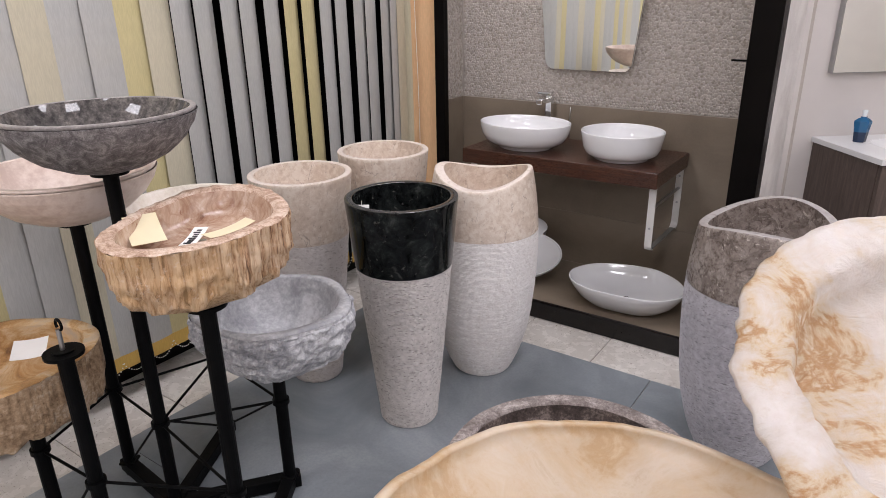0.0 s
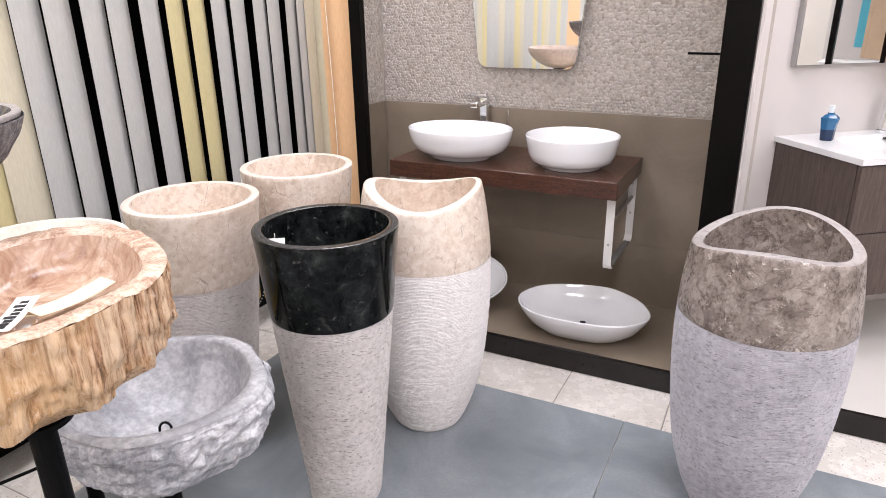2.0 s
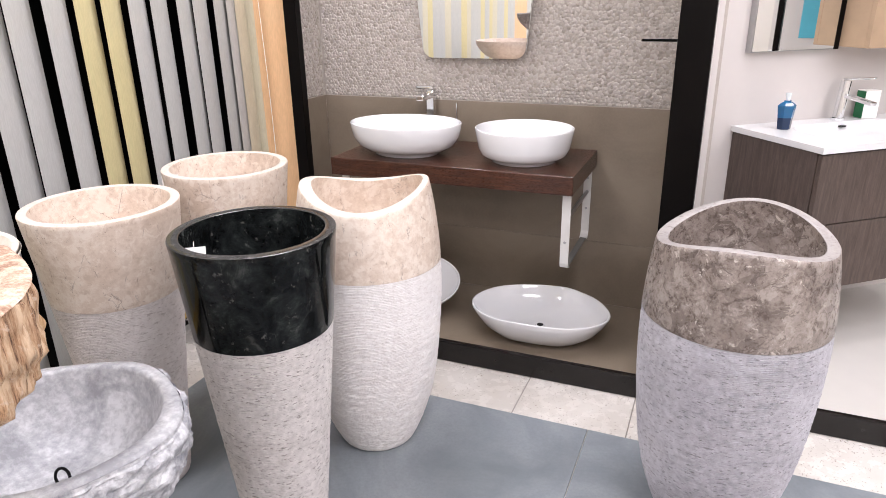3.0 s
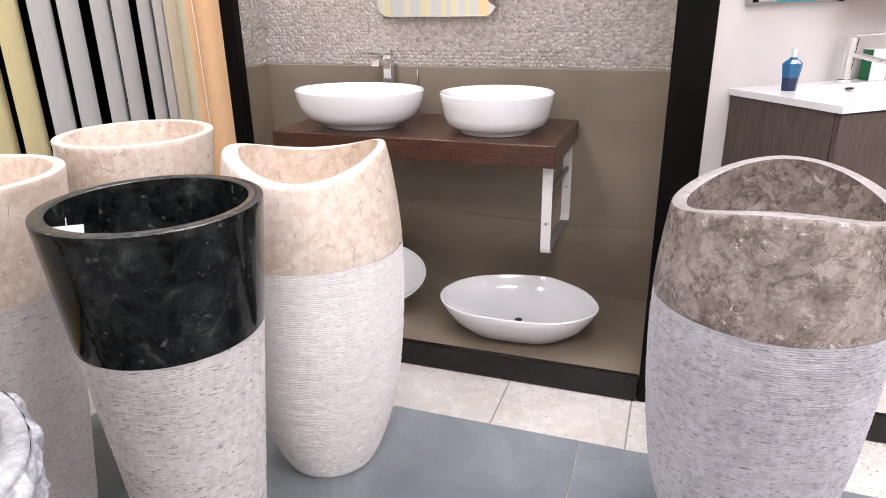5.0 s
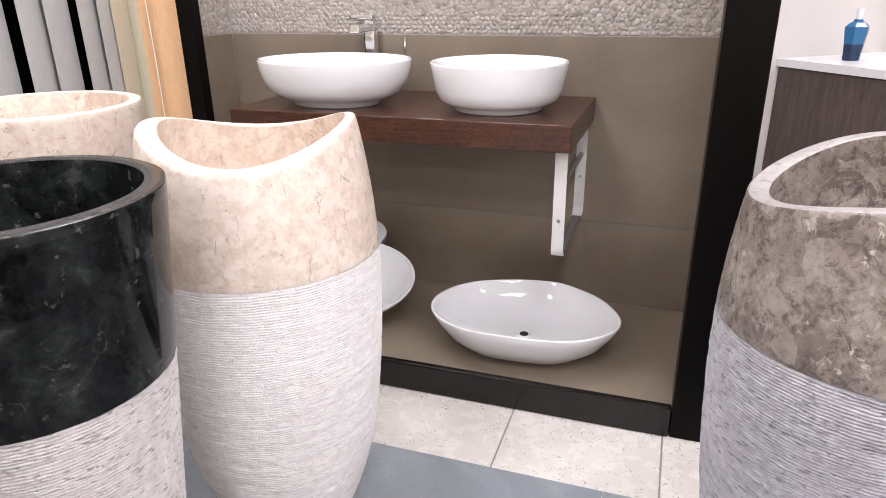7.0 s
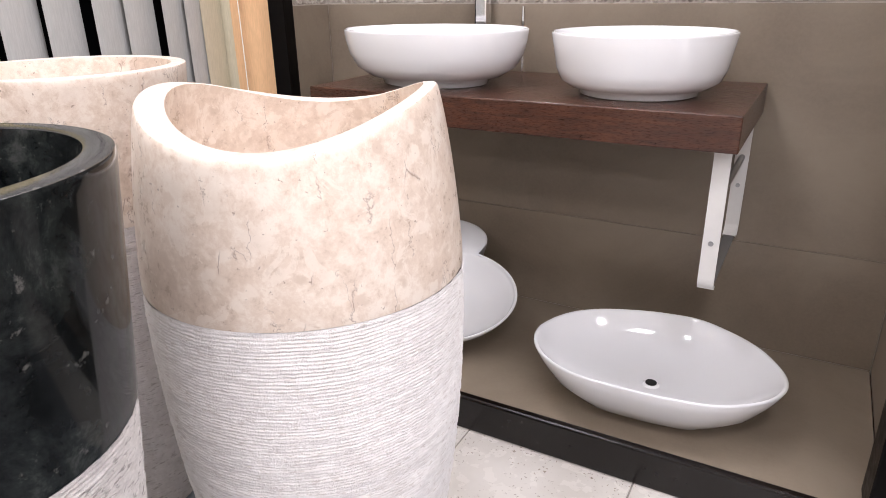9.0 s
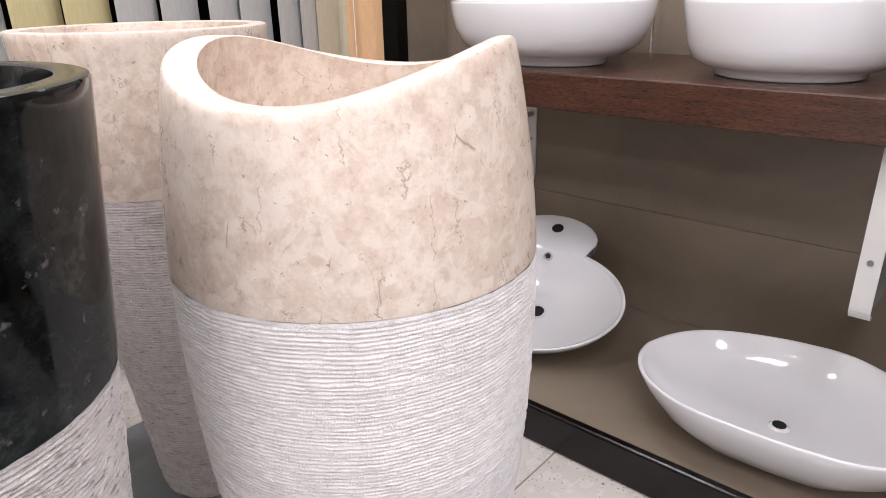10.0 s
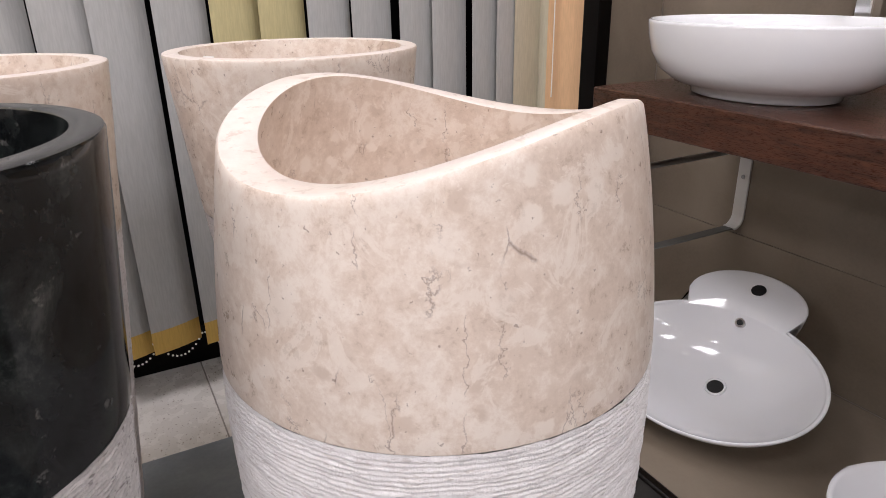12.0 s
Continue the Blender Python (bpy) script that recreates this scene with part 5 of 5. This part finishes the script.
# ---- onyx bowls near the start of the walk ----
def build_onyx(name, label, at, rot, ax, ay, h, mat, seed, ragged, post_h, thick=0.8):
    t = thing(name, label, "washbasin", at)
    t.matrix_basis = pose(*at, *rot)
    seg = 140

    def out(a):
        return 1.0 + ragged * (math.sin(2 * a + seed) + 0.6 * math.sin(3 * a + 2 * seed) + 0.8 * nz(math.cos(a) * 3, math.sin(a) * 3, seed, 1.0) + 0.4 * nz(math.cos(a) * 12, math.sin(a) * 12, seed, 1.0) + 0.25 * nz(math.cos(a) * 30, math.sin(a) * 30, seed, 1.0))

    rows = []
    prof = [(0.3, -h), (0.5, -0.93 * h), (0.75, -0.72 * h), (0.9, -0.42 * h), (0.985, -0.1 * h), (1.0, -0.03 * h), (0.985, 0.0), (0.93, 0.004), (thick + 0.03, 0.0), (thick, -0.012), (0.72, -0.3 * h), (0.55, -0.5 * h), (0.3, -0.62 * h), (0.08, -0.64 * h)]
    for fr, z in prof:
        row = []
        for j in range(seg):
            a = 2 * math.pi * j / seg
            k = fr * (1 + (out(a) - 1) * (1.0 if fr > thick else fr))
            row.append((ax * k * math.cos(a), ay * k * math.sin(a), z + 0.008 * nz(math.cos(a) * 4, math.sin(a) * 4, seed + 2, 1.0) * (1 if fr > 0.8 else 0.2)))
        rows.append(row)
    v, f = rings(rows, seg, True, True)
    link("bowl", mesh_of("bowl", v, f, mat), t)
    bm = bmesh.new()
    bmesh.ops.create_cone(bm, cap_ends=True, segments=24, radius1=0.024, radius2=0.02, depth=0.006, matrix=Matrix.Translation((0, 0, -0.63 * h)))
    part("drain", bm, HOLE_SHADE_AND_PLUG, t, "dark drain plug")
    return t


def stand(at, h, label):
    t = thing("bowl_stand", label, "stand", (at[0], at[1], 0.006))
    part("post", rod(bmesh.new(), (0, 0, 0.012), (0, 0, h - 0.012), 0.022, 20), BLACK_STEEL, t)
    part("base_plate", rod(bmesh.new(), (0, 0, 0), (0, 0, 0.012), 0.14, 40), BLACK_STEEL, t)
    part("top_plate", rod(bmesh.new(), (0, 0, h - 0.012), (0, 0, h - 0.004), 0.05, 28), BLACK_STEEL, t)


build_onyx("onyx_bowl", "wide honey onyx bowl with polished rim on a black stand", (0.178, 0.488, 1.02), (0, 0, 20), 0.295, 0.3, 0.15, ONYX_PALE, 1.0, 0.02, 0.85, 0.9)
stand((0.178, 0.488), 0.866, "black steel stand under the wide onyx bowl")
build_onyx("onyx_bowl", "pale onyx basin with ragged natural edge on a black stand", (0.453, 0.855, 1.177), (20, -6, 5), 0.285, 0.29, 0.15, ONYX_WARM, 3.7, 0.058, 0.95, 0.72)
stand((0.495, 0.875), 1.027, "black steel stand under the ragged onyx basin")


def build_brown():
    t = thing("pedestal_washbasin", "brown stone round washbasin with pecked rim", "washbasin", (-0.03, 0.874, 0.006))
    seg = 96
    rows = []
    for r, z in ((0.13, 0.0), (0.15, 0.3), (0.18, 0.59), (0.225, 0.79), (0.23, 0.802), (0.227, 0.808), (0.2035, 0.808), (0.2, 0.802)):
        rows.append([(r * math.cos(2 * math.pi * j / seg) * (1 + 0.006 * nz(j * 0.3, z * 9, 1, 1)), r * math.sin(2 * math.pi * j / seg) * (1 + 0.006 * nz(j * 0.3, z * 9, 1, 1)), z) for j in range(seg)])
    v, f = rings(rows, seg, False, True)
    link("body", mesh_of("body", v, f, BROWN_PECKED), t)
    rows = [[(r * math.cos(2 * math.pi * j / seg), r * math.sin(2 * math.pi * j / seg), z) for j in range(seg)] for r, z in ((0.2002, 0.802), (0.19, 0.75), (0.15, 0.69), (0.08, 0.67), (0.02, 0.668))]
    v, f = rings(rows, seg, True)
    link("hollow", mesh_of("hollow", v, f, BROWN_MARBLE), t, "polished dark hollow")


build_brown()


# ---- far side of the showroom, seen in the mirrors ----
def build_far_display():
    t = thing("display_booth", "far display booth with black posts and a teal poster", "display", (2.75, 3.415, PLAT), -90)
    for x in (-0.25, 0.25):
        boxed("post", BLACK_WOOD, (x - 0.02, x + 0.02, -0.06, 0.0, 0, 2.4), t)
    boxed("back_panel", PLASTER, (-0.35, 0.35, 0.3, 0.32, 0, 2.4), t)
    boxed("poster", TEAL, (-0.1, 0.15, 0.294, 0.299, 1.02, 1.6), t, "teal poster")
    for z in (0.6, 0.9):
        boxed("shelf", WHITE_STEEL, (-0.33, 0.33, 0.0, 0.293, z, z + 0.03), t)


build_far_display()

# ---- floor pieces ----
SLAB_T = 0.006
for i, (x0, x1) in enumerate(((-1.88, -0.3685), (-0.3655, 1.14))):
    for y0, y1 in ((-0.5, 1.0), (1.002, 2.512)):
        ob = link("floor_slab", slab_mesh("floor_slab", x1 - x0, y1 - y0, SLAB_T - 0.0005, SLAB, 0.001), None, m=pose(x0, y0, 0.0005))
        tagged(ob, "large thin grey concrete-look slab laid over the tiles", "floor slab", "grey floor slabs", "structure")
TP = 0.41
tile_mesh = slab_mesh("tile", TP - 0.004, TP - 0.004, 0.006, FLOOR_TILE, 0.0012)
for i in range(-5, 11):
    for j in range(-15, 1):
        x, y = -0.648 + 0.002 + TP * i, 2.511 + 0.002 + TP * j
        if x < X_WIN - 0.2 or x > X_EAST or y < Y_SOUTH - 0.4:
            continue
        if -1.87 < x and x + TP < 1.13 and -0.5 < y and y + TP < 2.5:
            continue
        link("tile", tile_mesh, floor, m=pose(x, y, -0.006))
